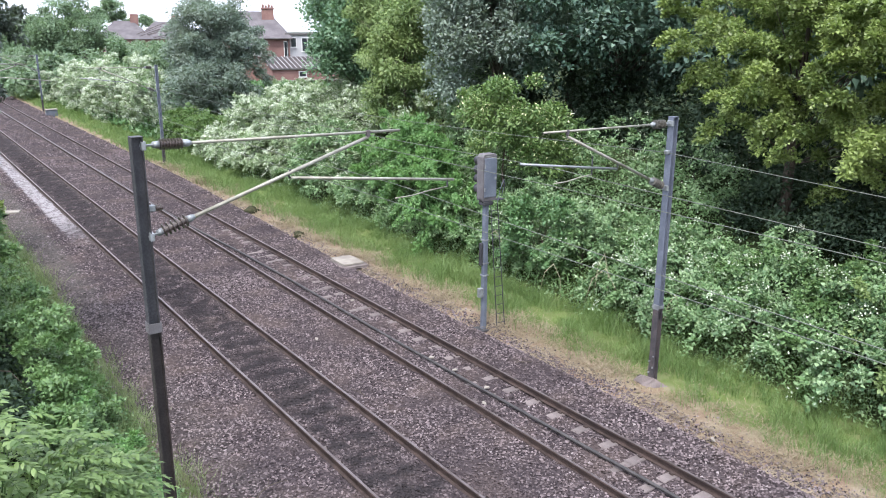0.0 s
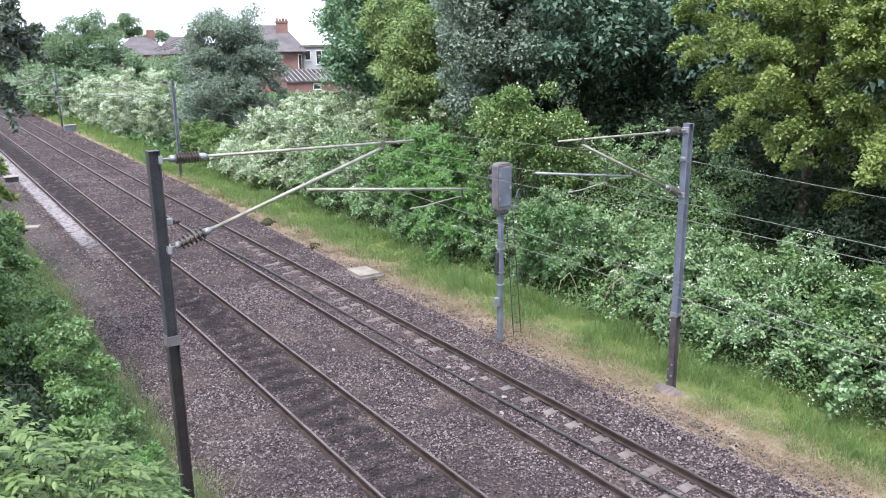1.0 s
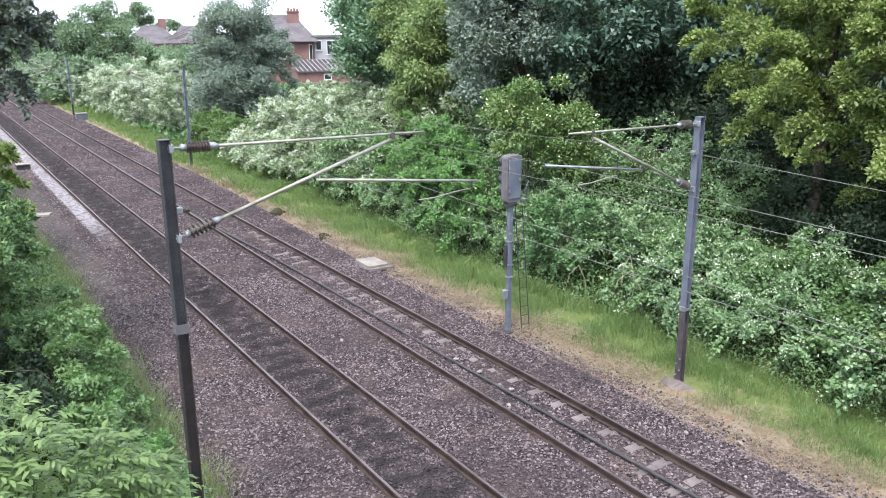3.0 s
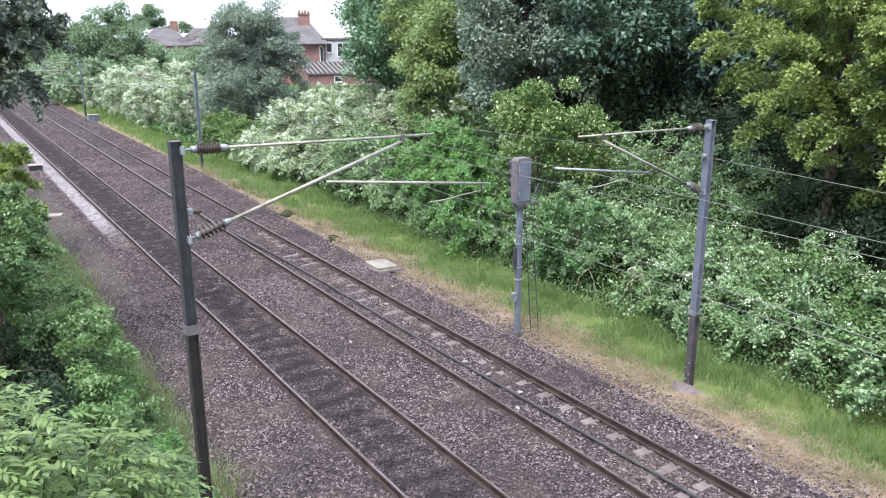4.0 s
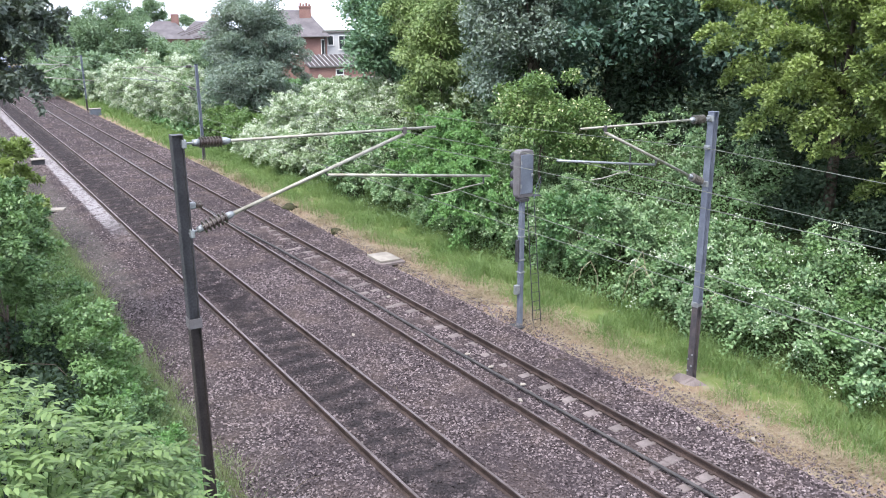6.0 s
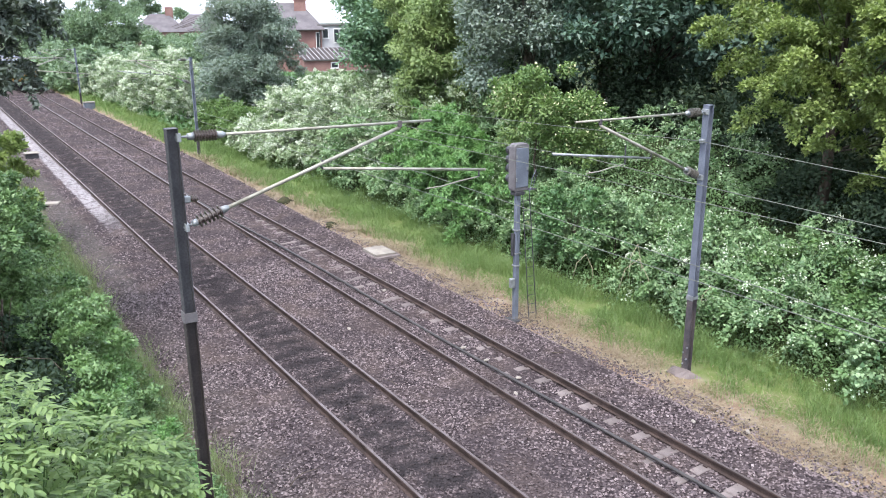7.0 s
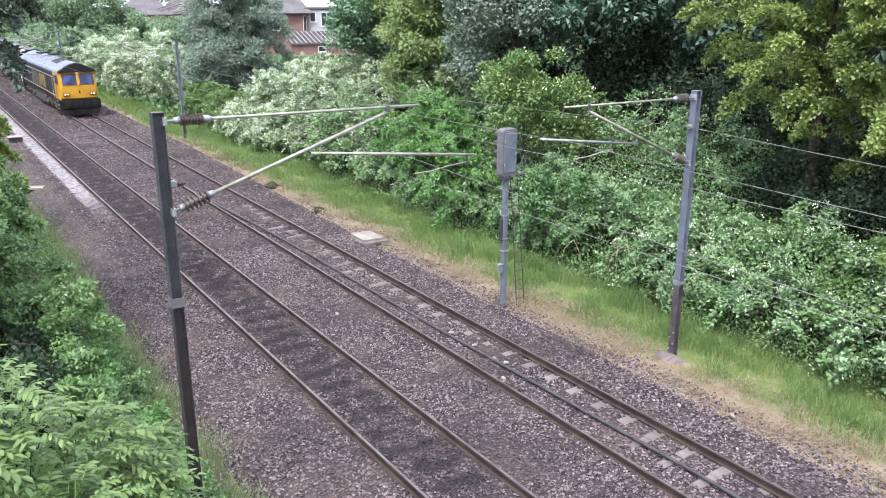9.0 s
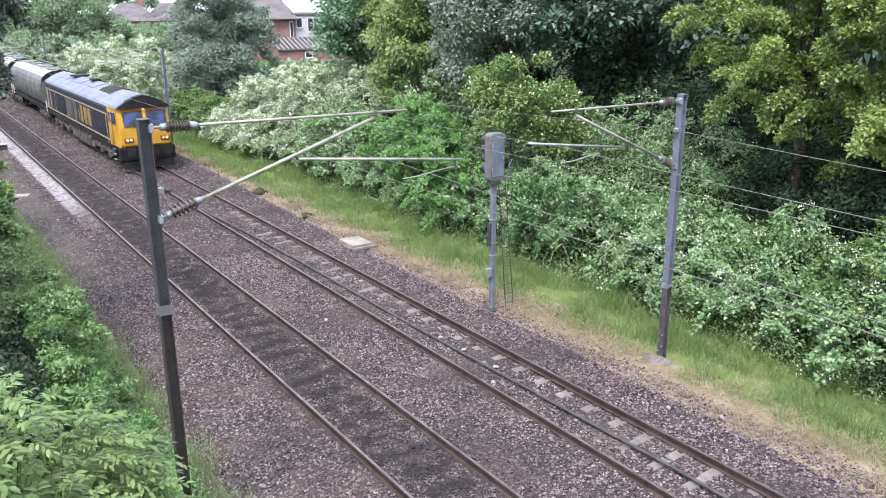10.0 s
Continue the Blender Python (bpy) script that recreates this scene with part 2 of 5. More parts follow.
def leaf_arrays(rng, p, out, length, width, droop=0.25, fold=0.18, fine=False):
    """Folded diamond leaves at p, growing outward with a droop; fine: plain pointed ones."""
    n = len(p)
    d = unit(out + rng.normal(0, 0.7, (n, 3)) - np.array([0, 0, droop]))
    up = unit(out * 0.6 + np.array([0, 0, 0.9]) + rng.normal(0, 0.45, (n, 3)))
    s = unit(np.cross(d, up))
    nn = np.cross(s, d)
    L = length * rng.uniform(0.65, 1.35, (n, 1))
    W = width * rng.uniform(0.7, 1.3, (n, 1))
    if fine:
        v = np.stack([p + s * W * 0.5, p - s * W * 0.5 + d * L * 0.25, p + d * L], 1)
        return v.reshape(-1, 3), np.arange(3 * n).reshape(-1, 3)
    v = np.stack([p, p + d * L * 0.45 + s * W * 0.5 + nn * W * fold, p + d * L, p + d * L * 0.45 - s * W * 0.5 + nn * W * fold], 1)
    return v.reshape(-1, 3), np.arange(4 * n).reshape(-1, 4)


def clumps_in(rng, centre, radii, count, size, hollow=0.55, low=-0.8):
    """Clump centres over an uneven egg: mostly near its skin."""
    c = []
    while len(c) < count:
        d = rng.normal(0, 1, 3)
        d /= np.linalg.norm(d)
        if d[2] < low:
            continue
        wob = 0.80 + 0.45 * noise.noise(Vector(d * 1.7) + Vector(centre))
        r = (hollow + (1 - hollow) * rng.random() ** 0.5) * wob
        c.append(np.array(centre) + d * np.array(radii) * r)
    c = np.array(c)
    return c, size * rng.uniform(0.6, 1.35, len(c))


def leaves_on(rng, centres, sizes, each, flat=0.7):
    """Places on the clumps, thicker towards their skins and tops, and the way outward there."""
    k = rng.integers(0, len(centres), each)
    d = unit(rng.normal(0, 1, (each, 3)) + np.array([0, 0, 0.35]))
    r = rng.random((each, 1)) ** 0.45
    p = centres[k] + d * r * sizes[k][:, None] * np.array([1, 1, flat])
    return p, d


def leaves_on_sprays(rng, centres, sizes, roots, each, length, first=0.0):
    """Places along drooping twigs that grow outward from the clumps, and the way outward there."""
    out = centres - roots
    out[:, 2] *= 0.45
    out = unit(out + rng.normal(0, 0.35, out.shape))
    reach = length * rng.uniform(0.6, 1.35, len(centres))
    sag = rng.uniform(0.45, 0.95, len(centres))
    k = rng.integers(0, len(centres), each)
    u = first + (1 - first) * rng.random((each, 1)) ** 0.8
    L = reach[k][:, None]
    p = centres[k] + out[k] * L * u + np.array([0, 0, 1.0]) * L * (0.30 * u - sag[k][:, None] * u * u)
    d = unit(rng.normal(0, 1, (each, 3)) * np.array([1, 1, 0.8]) + np.array([0, 0, 0.25]))
    p = p + d * (sizes[k][:, None] * (1.0 - 0.6 * u)) * rng.random((each, 1)) ** 0.5 * np.array([1, 1, 0.75])
    return p, unit(d + out[k] * 0.7)


def limb_mesh(rng, base, height, spread, centres, r0, limbs):
    """A trunk that tapers and forks to some of the clumps."""
    base = Vector(base)
    top = base + Vector((spread * 0.1, 0, height))
    mid = base.lerp(top, 0.5) + Vector((rng.normal(0, 0.12), rng.normal(0, 0.12), 0))
    bm = rod([base - Vector((0, 0, 0.15)), base + Vector((0, 0, height * 0.2)), mid, top], [r0 * 1.25, r0, r0 * 0.75, r0 * 0.35], 8)
    for i in rng.choice(len(centres), min(limbs, len(centres)), replace=False):
        end = Vector(centres[i])
        start = base.lerp(top, rng.uniform(0.25, 0.85))
        bend = start.lerp(end, 0.5) + Vector((0, 0, 0.12 * (end - start).length))
        rod([start, bend, end], [r0 * 0.22, r0 * 0.13, r0 * 0.04], 5, bm)
    return bm


def plant(kind, label, category, base, eggs, leaves, leaf, mat, seed, clump=0.7, clumps=60, trunk=0.0, group="", bloom=None, hollow=0.55, low=-0.8, droop=0.25, flat=0.7, fine=False, share=1.0, spray=0.0):
    """A tree or bush: eggs are (centre, radii) of its crown, leaf its (length, width)."""
    rng = np.random.default_rng(seed)
    ob = thing(kind, label, category, base, group)
    b = np.array(base)
    cs, ss, roots = [], [], []
    vol = [(r[0] * r[1] * r[2]) ** share for _, r in eggs]
    for (c, r), v in zip(eggs, vol):
        a, s = clumps_in(rng, np.array(c) - b, r, max(6, int(clumps * v / sum(vol))), clump, hollow, low)
        cs.append(a), ss.append(s)
        roots.append(np.repeat((np.array(c) - b - np.array([0, 0, r[2] * 0.4]))[None], len(a), 0))
    cs, ss, roots = np.concatenate(cs), np.concatenate(ss), np.concatenate(roots)
    p, d = leaves_on_sprays(rng, cs, ss, roots, leaves, spray) if spray else leaves_on(rng, cs, ss, leaves, flat)
    v, f = leaf_arrays(rng, p, d, *leaf, droop, fine=fine)
    crown = mesh_of("crown" if trunk > 0.06 else "foliage", v, f, mat, ob)
    tagged(crown, kind="stuff")
    if trunk:
        hi = float(np.mean(cs[:, 2]))
        part("trunk" if trunk > 0.06 else "stem", limb_mesh(rng, (0, 0, 0), max(hi, 0.4), 1.0, cs, trunk, 14), BARK, ob, smooth=True)
    if bloom:
        count, size, bm_mat, patch, even = bloom
        p, d = leaves_on_sprays(rng, cs, ss, roots, count * 4, spray, 0.25) if spray else leaves_on(rng, cs, ss * 1.06, count * 4, flat)
        p = p + np.array([0, 0, 0.05 if spray else 0.0])
        keep = np.array([noise.noise(Vector(q * patch)) for q in p + b]) > even
        p, d = p[keep][:count], d[keep][:count]
        d = unit(d + np.array([0, 0, 0.8]))
        v, f = leaf_arrays(rng, p, d, size, size * 0.9, -0.3, 0.1, fine=size < 0.12)
        tagged(mesh_of("blossom", v, f, bm_mat, ob, "small white flower heads"), kind="stuff")
    return ob

# ---------------------------------------------------------------- ground, ballast, tracks
R1, R2, R3, R4 = 6.066, 7.571, 9.669, 11.174      # rail centre lines
HEAD = 0.17                                        # rail head above the ballast


def smooth01(v):
    v = min(1.0, max(0.0, v))
    return v * v * (3 - 2 * v)


def shoulder(y):
    """Where the ballast ends on the far side: it widens along the line."""
    return 13.1 + 0.65 * smooth01((y - 22) / 26)


def bank(x, y):
    """Height of the earth: a shallow cutting with grown banks."""
    if x > 8.5:
        z = 0.46 * max(0.0, x - 16.2)
        z = z if z < 2.6 else 2.6 + 0.9 * (1 - math.exp(-(z - 2.6) / 0.9))
        z *= 1 - 0.35 * smooth01((y - 50) / 40)
    else:
        z = 0.52 * max(0.0, 2.3 - x)
        z = z if z < 2.4 else 2.4 + 0.9 * (1 - math.exp(-(z - 2.4) / 0.9))
    z -= 0.16 * smooth01((x - 3.3) / 0.5) * smooth01((shoulder(y) - x) / 0.5)
    far = max(abs(x) - 60, abs(y) - 260, 0)
    return z + (0.10 * noise.noise((x * 0.5, y * 0.35, 0)) if 13 < x < 40 or -20 < x < 3.7 else 0) - 0.02 * min(far, 60)


def make_ground():
    xs = np.concatenate([[-1500, -500, -160, -60, -30], np.arange(-20, 3, 1.0), np.arange(3, 13.6, 0.4), np.arange(14, 34, 0.7), [40, 60, 110, 200, 500, 1500]])
    ys = np.concatenate([[-800, -200, -60, -30], np.arange(-20, 60, 1.0), np.arange(60, 130, 4.0), np.arange(135, 300, 15), [340, 500, 900, 2000]])
    v = [(x, y, bank(x, y)) for y in ys for x in xs]
    n = len(xs)
    f = [(j * n + i, j * n + i + 1, (j + 1) * n + i + 1, (j + 1) * n + i) for j in range(len(ys) - 1) for i in range(n - 1)]
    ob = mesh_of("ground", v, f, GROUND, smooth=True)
    tagged(ob, "earth of a railway cutting with grass and dry straw verges", "ground", kind="structure")


def ballast_height(x, y):
    edge = min(smooth01((x - 3.4) / 0.9), smooth01((shoulder(y) - x) / 0.7))
    hump = 0.04 * noise.noise((x * 1.3, y * 0.8, 3)) + 0.015 * noise.noise((x * 5, y * 5, 8))
    for r in (R1, R2, R3, R4):
        hump -= 0.02 * math.exp(-((x - r) / 0.16) ** 2)
    hump += 0.04 if not 10.22 < x < 11.12 else 0.04 * smooth01((y - 24) / 14)
    return -0.22 + 0.22 * edge + hump * edge


def make_ballast():
    xs = np.arange(3.3, 13.93, 0.12)
    ys = np.concatenate([np.arange(-14, 45, 0.3), np.arange(45, 320, 3.0)])
    v = [(x, y, ballast_height(x, y)) for y in ys for x in xs]
    n = len(xs)
    f = [(j * n + i, j * n + i + 1, (j + 1) * n + i + 1, (j + 1) * n + i) for j in range(len(ys) - 1) for i in range(n - 1)]
    ob = mesh_of("ballast_bed", v, f, BALLAST, smooth=True)
    tagged(ob, "bed of purplish grey crushed stone under two tracks", "ballast", kind="structure")


def make_stones(count, y0, y1, size, seed):
    """Loose stones: squashed eight-sided lumps."""
    rng = np.random.default_rng(seed)
    x = np.where(rng.random(count * 2) < 0.94, rng.uniform(3.45, 13.0, count * 2), 12.8 + np.abs(rng.normal(0, 0.28, count * 2)))
    y = y0 + (y1 - y0) * rng.random(count * 2) ** 1.25
    keep = np.ones(len(x), bool)
    for r in (R1, R2, R3, R4):
        keep &= np.abs(x - r) > 0.10
    # sleeper tops lie clear between cable and rail
    on = (x > 10.2) & (x < 11.1) & (np.abs((y - 8.24 + 0.379) % 0.757 - 0.379) < 0.12)
    keep &= ~(on & (rng.random(len(x)) < 0.93))
    x, y = x[keep][:count], y[keep][:count]
    n = len(x)
    z = np.array([max(ballast_height(a, b), bank(a, b)) for a, b in zip(x, y)])
    s = size * rng.uniform(0.55, 1.35, (n, 1, 1))
    base = np.array([[1, 0, 0], [-1, 0, 0], [0, 1, 0], [0, -1, 0], [0, 0, 1], [0, 0, -1]], float)
    v = base[None] * rng.uniform(0.6, 1.25, (n, 6, 1)) + rng.normal(0, 0.22, (n, 6, 3))
    a = rng.uniform(0, math.tau, n)
    b = rng.normal(0, 0.5, n)
    v = np.stack([v[..., 0], v[..., 1] * np.cos(b)[:, None] - v[..., 2] * np.sin(b)[:, None], v[..., 1] * np.sin(b)[:, None] + v[..., 2] * np.cos(b)[:, None]], -1)
    v = np.stack([v[..., 0] * np.cos(a)[:, None] - v[..., 1] * np.sin(a)[:, None], v[..., 0] * np.sin(a)[:, None] + v[..., 1] * np.cos(a)[:, None], v[..., 2] * 0.8], -1)
    v = v * s * 0.5 + np.stack([x, y, z + size * 0.18], -1)[:, None, :]
    t = np.array([[0, 2, 4], [2, 1, 4], [1, 3, 4], [3, 0, 4]])
    f = (t[None] + 6 * np.arange(n)[:, None, None]).reshape(-1, 3)
    ob = mesh_of("loose_ballast", v.reshape(-1, 3), f, STONE)
    tagged(ob, "loose crushed granite stones between and beside the rails", "ballast", kind="stuff")


RAIL = [(-0.07, 0.02), (0.07, 0.02), (0.07, 0.032), (0.016, 0.045), (0.012, 0.125), (0.035, 0.135), (0.035, 0.162), (0.028, 0.168),
        (-0.028, 0.168), (-0.035, 0.162), (-0.035, 0.135), (-0.012, 0.125), (-0.016, 0.045), (-0.07, 0.032)]


def make_track(name, label, rails):
    ob = thing(name, label, "railway track")
    for r in rails:
        rail = part("rail", extruded([(r + x, z) for x, z in RAIL], -14, 320), RUST, ob, "rusty steel rail")
        part("running_surface", block((0.046, 334, 0.004), (r, 153, 0.170)), RAILTOP, rail, "worn bright rail head")
    return ob


def add_sleepers(ob, rails, top, lift):
    """Concrete sleepers with their rail pads and clips, one mesh for all of them."""
    mid = 0.5 * (rails[0] + rails[1])
    bm = bmesh.new()
    for s in (-1, 1):
        block((0.95, 0.235, 0.2), (s * 0.80, 0, -0.1), 0.02, bm)
    block((0.66, 0.205, 0.17), (0, 0, -0.105), 0.015, bm)
    me = bpy.data.meshes.new("sleeper")
    bm.to_mesh(me), bm.free()
    me.materials.append(CONCRETE)
    bm = bmesh.new()
    block((0.06, 0.09, 0.03), (0, 0, 0.015), 0.006, bm)
    clip = bpy.data.meshes.new("rail_clip")
    bm.to_mesh(clip), bm.free()
    clip.materials.append(RUST)
    rng = random.Random(5)
    for k in range(-8, 130):
        y = 8.24 + 0.757 * k
        s = new("sleeper", me)
        s.parent = ob
        s.matrix_basis = pose(mid + rng.uniform(-0.01, 0.01), y + rng.uniform(-0.02, 0.02), top + rng.uniform(-0.012, 0.008), 0, 0, rng.uniform(-0.8, 0.8))
        if 0 <= k < 36 and lift:
            for r in rails:
                for side in (-0.1, 0.1):
                    c = new("rail_clip", clip)
                    c.parent = s
                    c.matrix_basis = pose(r - mid + side, 0, 0.005)


make_ground()
make_ballast()
near_track = make_track("railway_track", "rusty rails on oil-darkened ballast with buried sleepers", (R1, R2))
far_track = make_track("railway_track", "rusty rails on grey concrete sleepers in ballast", (R3, R4))

# a black cable laid between the rails of the far track
lay = [(10.47, -14), (10.46, 7.9), (10.37, 10.4), (10.30, 13.3), (10.22, 16.5), (10.18, 19.5), (10.14, 22.5), (10.03, 26.9), (9.80, 32.0), (9.76, 38), (9.76, 120)]
cable = thing("track_cable", "black cable laid loose along the sleepers between rails", "cable")
part("sheath", rod([(x, y, 0.085 + 0.045 * smooth01((y - 15) / 10) + 0.012 * math.sin(y * 2.1)) for x, y in lay], 0.036, 7), CABLE, cable, smooth=True)


def make_slab():
    ob = thing("concrete_slab", "pale cracked concrete cover slab lying by the track", "slab", (12.74, 23.85, -0.01), turn=-4)
    part("lower_slab", block((0.95, 1.25, 0.10), (0.02, -0.02, 0.05), 0.015), CONCRETE, ob)
    part("upper_slab", block((0.78, 1.05, 0.07), (-0.03, 0.03, 0.137), 0.012, turn=(0, 1.5, 3)), PALECONCRETE, ob)


def make_small_ground_things():
    ob = thing("concrete_plank", "pale concrete trough lid lying in weeds beside the cess", "slab", (3.85, 39.3, 0.02), turn=70)
    part("lid", block((0.5, 1.3, 0.10), (0, 0, 0.05), 0.012), PALECONCRETE, ob)
    ob = thing("track_box", "small dark trackside connection box with pale lid", "cabinet", (5.0, 53.8, -0.08))
    part("body", block((0.7, 0.7, 0.42), (0, 0, 0.21), 0.02), MASTDARK, ob)
    part("lid", block((0.8, 0.8, 0.05), (0, 0, 0.447), 0.012), PALECONCRETE, ob)
    ob = thing("trackside_cabinet", "low grey metal cabinet with white top by the verge", "cabinet", (13.3, 83.2, -0.08))
    part("body", block((0.95, 0.7, 0.62), (0, 0, 0.31), 0.02), MASTGREY, ob)
    part("lid", block((1.05, 0.8, 0.07), (0, 0, 0.66), 0.015), PALECONCRETE, ob)
    for x, y, s in ((13.18, 33.8, 0.30), (13.1, 28.6, 0.22), (13.55, 31.2, 0.13)):
        rng = np.random.default_rng(int(y * 10))
        ob = thing("lump", "dark clod of earth and moss on the verge", "clod", (x, y, -0.03), "clods on the verge")
        bm = bmesh.new()
        bmesh.ops.create_icosphere(bm, subdivisions=3, radius=1.0)
        for v in bm.verts:
            k = 1 + 0.35 * noise.noise(v.co * 1.6 + Vector((x, y, 0)))
            v.co = Vector((v.co.x * s * 1.25 * k, v.co.y * s * k, max(-0.05, v.co.z * s * 0.8 * k)))
        part("clod", bm, MOSS, ob, smooth=True)


make_slab()
make_small_ground_things()

# ---------------------------------------------------------------- overhead line
def girder(h, w=0.158, t=0.013, z0=0.0, bm=None):
    """An upright H-section."""
    bm = bm or bmesh.new()
    for s in (-1, 1):
        block((t, w, h), (s * (w / 2 - t / 2), 0, z0 + h / 2), 0.003, bm)
    block((w - 2 * t, 0.011, h), (0, 0, z0 + h / 2), 0, bm)
    return bm


def insulator(p0, p1, sheds, r, bm=None):
    """A stack of porcelain discs from p0 to p1."""
    bm = bm or bmesh.new()
    a, b = Vector(p0), Vector(p1)
    pts, radii = [], []
    for i in range(sheds):
        for u, k in ((0.0, 0.5), (0.38, 0.5), (0.42, 1.0), (0.62, 1.0), (0.72, 0.5)):
            pts.append(a.lerp(b, (i + u) / sheds))
            radii.append(r * k)
    pts.append(b), radii.append(r * 0.5)
    return rod(pts, radii, 14, bm)


def at(p, q, u):
    return tuple(a + (b - a) * u for a, b in zip(p, q))


def make_mast(label, x, y, top, side, tie, strut, arm, steady, porcelain, steel, split, split_mat, ground=-0.1):
    """A mast with its hinged bracket. side: +1 if the track lies towards +x. The bracket's points are (x, z) in the mast's space."""
    ob = thing("catenary_mast", label, "mast", (x, y, ground), "overhead line masts")
    g = -ground
    if split:
        part("lower_post", girder(split + g), split_mat, ob, "worn darker lower post")
        part("post", girder(top - split, z0=split + g), steel, ob)
        band = bmesh.new()
        for s in (-1, 1):
            block((0.012, 0.19, 0.16 if side > 0 else 0.12), (s * 0.087, 0, split + g), 0.003, band)
            block((0.19, 0.012, 0.15 if side > 0 else 0.07), (0, s * 0.088, split + g), 0.003, band)
        part("splice_band", band, FITTING if side < 0 else SIGNALGREY, ob, "clamped band")
    else:
        part("post", girder(top + g), steel, ob)
    part("cap_plate", block((0.164, 0.164, 0.012), (0, 0, top + g + 0.006), 0.003), steel, ob)
    foot = thing("mast_footing", "broken weathered concrete footing at a mast foot", "footing", (x + 0.04, y - 0.03, ground - 0.02))
    rng = random.Random(int(x * 7))
    pad = rod([(0, 0, -0.05), (0, 0, 0.10), (0.02, 0, 0.13)], [0.46, 0.43, 0.39], 12)
    for v in pad.verts:
        v.co += Vector((rng.uniform(-0.07, 0.05), rng.uniform(-0.08, 0.06), rng.uniform(-0.015, 0.012)))
    part("block", pad, CONCRETE, foot)

    def p3(q):
        return (q[0], 0, q[1] + g)
    face = side * 0.083
    t0, t1 = (face, 0, tie[0][1] + g), p3(tie[1])
    s0, s1 = (face, 0, strut[0][1] + g), p3(strut[1])
    bracket = part("bracket_tube", rod([at(s0, s1, 0.17), s1], 0.030, 8), TUBE, ob, "dull zinc strut", True)
    part("tie_tube", rod([at(t0, t1, 0.15), t1], 0.022, 8), TUBE, ob, "dull zinc top tie", True)
    for q0, q1, a0, a1, r, n in ((t0, t1, 0.052, 0.132, 0.082, 8) if side > 0 else (t0, t1, 0.06, 0.145, 0.095, 7), (s0, s1, 0.045, 0.15, 0.095, 6)):
        part("insulator", insulator(at(q0, q1, a0), at(q0, q1, a1), n, r), porcelain, ob, "ribbed porcelain insulator")
        part("socket", rod([at(q0, q1, a1 - 0.002), at(q0, q1, a1 + 0.018), at(q0, q1, a1 + 0.03)], [0.055, 0.05, 0.03], 10), FITTING, ob, "grey metal socket", True)
        part("socket", rod([at(q0, q1, a0 - 0.02), at(q0, q1, a0 + 0.002)], [0.045, 0.055], 10), FITTING, ob, smooth=True)
        part("pivot_pin", rod([at(q0, q1, -0.01), at(q0, q1, a0 - 0.01)], 0.02, 6, block((0.06, 0.16, 0.12), (q0[0], 0, q0[2]), 0.008)), FITTING, ob, "hinge bracket")
    part("tie_clamp", block((0.07, 0.06, 0.11), (s1[0], 0, 0.5 * (s1[2] + t1[2]) + 0.02), 0.01), MASTWORN, ob)
    a0, a1 = p3(arm[0]), p3(arm[1])
    part("registration_arm", rod([a0, a1], 0.024, 8), TUBE if side > 0 else FITTING, ob, "zinc registration arm", True)
    part("arm_hook", rod([(a0[0], 0, a0[2] + 0.13), (a0[0] - side * 0.04, 0, a0[2] + 0.03), a0], 0.016, 6), MASTDARK, ob, smooth=True)
    e0, e1 = p3(steady[0]), p3(steady[1])
    part("drop_bracket", rod([(e0[0], 0, a1[2]), e0], 0.016, 6), MASTDARK, ob)
    part("steady_arm", rod([e0, at(e0, e1, 0.35), (at(e0, e1, 0.7)[0], 0, at(e0, e1, 0.7)[2] - 0.02), e1], 0.013, 6), TUBE, ob, smooth=True)
    # earth wire clamp and bolts
    part("wire_clamp", block((0.10, 0.10, 0.09), (side * 0.12, 0, (5.45 if side < 0 else 5.56) + g), 0.01), FITTING, ob)
    if side > 0:
        part("post_insulator", insulator((0.12, 0, 5.56 + g), (0.28, 0, 5.55 + g), 3, 0.05), porcelain, ob, "small brown post insulator")
    for k in range(4):
        part("bolt", rod([(side * 0.078, 0.05 * (-1) ** k, 0.35 + 0.14 * k), (side * 0.112, 0.05 * (-1) ** k, 0.35 + 0.14 * k)], 0.02, 6), FITTING, ob)
    return ob


LEFT_X, RIGHT_X = 2.785, 13.99
left_mast = make_mast("dark grey steel mast with bracket over the near track", LEFT_X, 11.2, 6.56, 1,
                      ((0, 6.44), (4.22, 6.38)), ((0, 5.16), (3.62, 6.31)), ((2.24, 5.78), (5.34, 5.44)), ((5.2, 5.33), (4.12, 5.24)),
                      PORCELAIN, MASTDARK, 3.82, MASTBROWN)
right_mast = make_mast("blue-grey steel mast with bracket over the far track", RIGHT_X, 11.23, 6.20, -1,
                       ((0, 6.07), (-3.75, 6.11)), ((0, 4.66), (-3.12, 6.0)), ((-1.68, 5.23), (-4.3, 5.56)), ((-2.4, 5.18), (-3.42, 5.10)),
                       GREYPORCELAIN, MASTGREY, 1.88, MASTWORN)
for y, dz, dx in ((49.3, -0.3, -0.15), (88.8, -0.75, -0.5)):
    copy_thing(right_mast, pose(RIGHT_X + dx, y, -0.1 + dz))
    copy_thing(left_mast, pose(LEFT_X, y, -0.1 + dz))


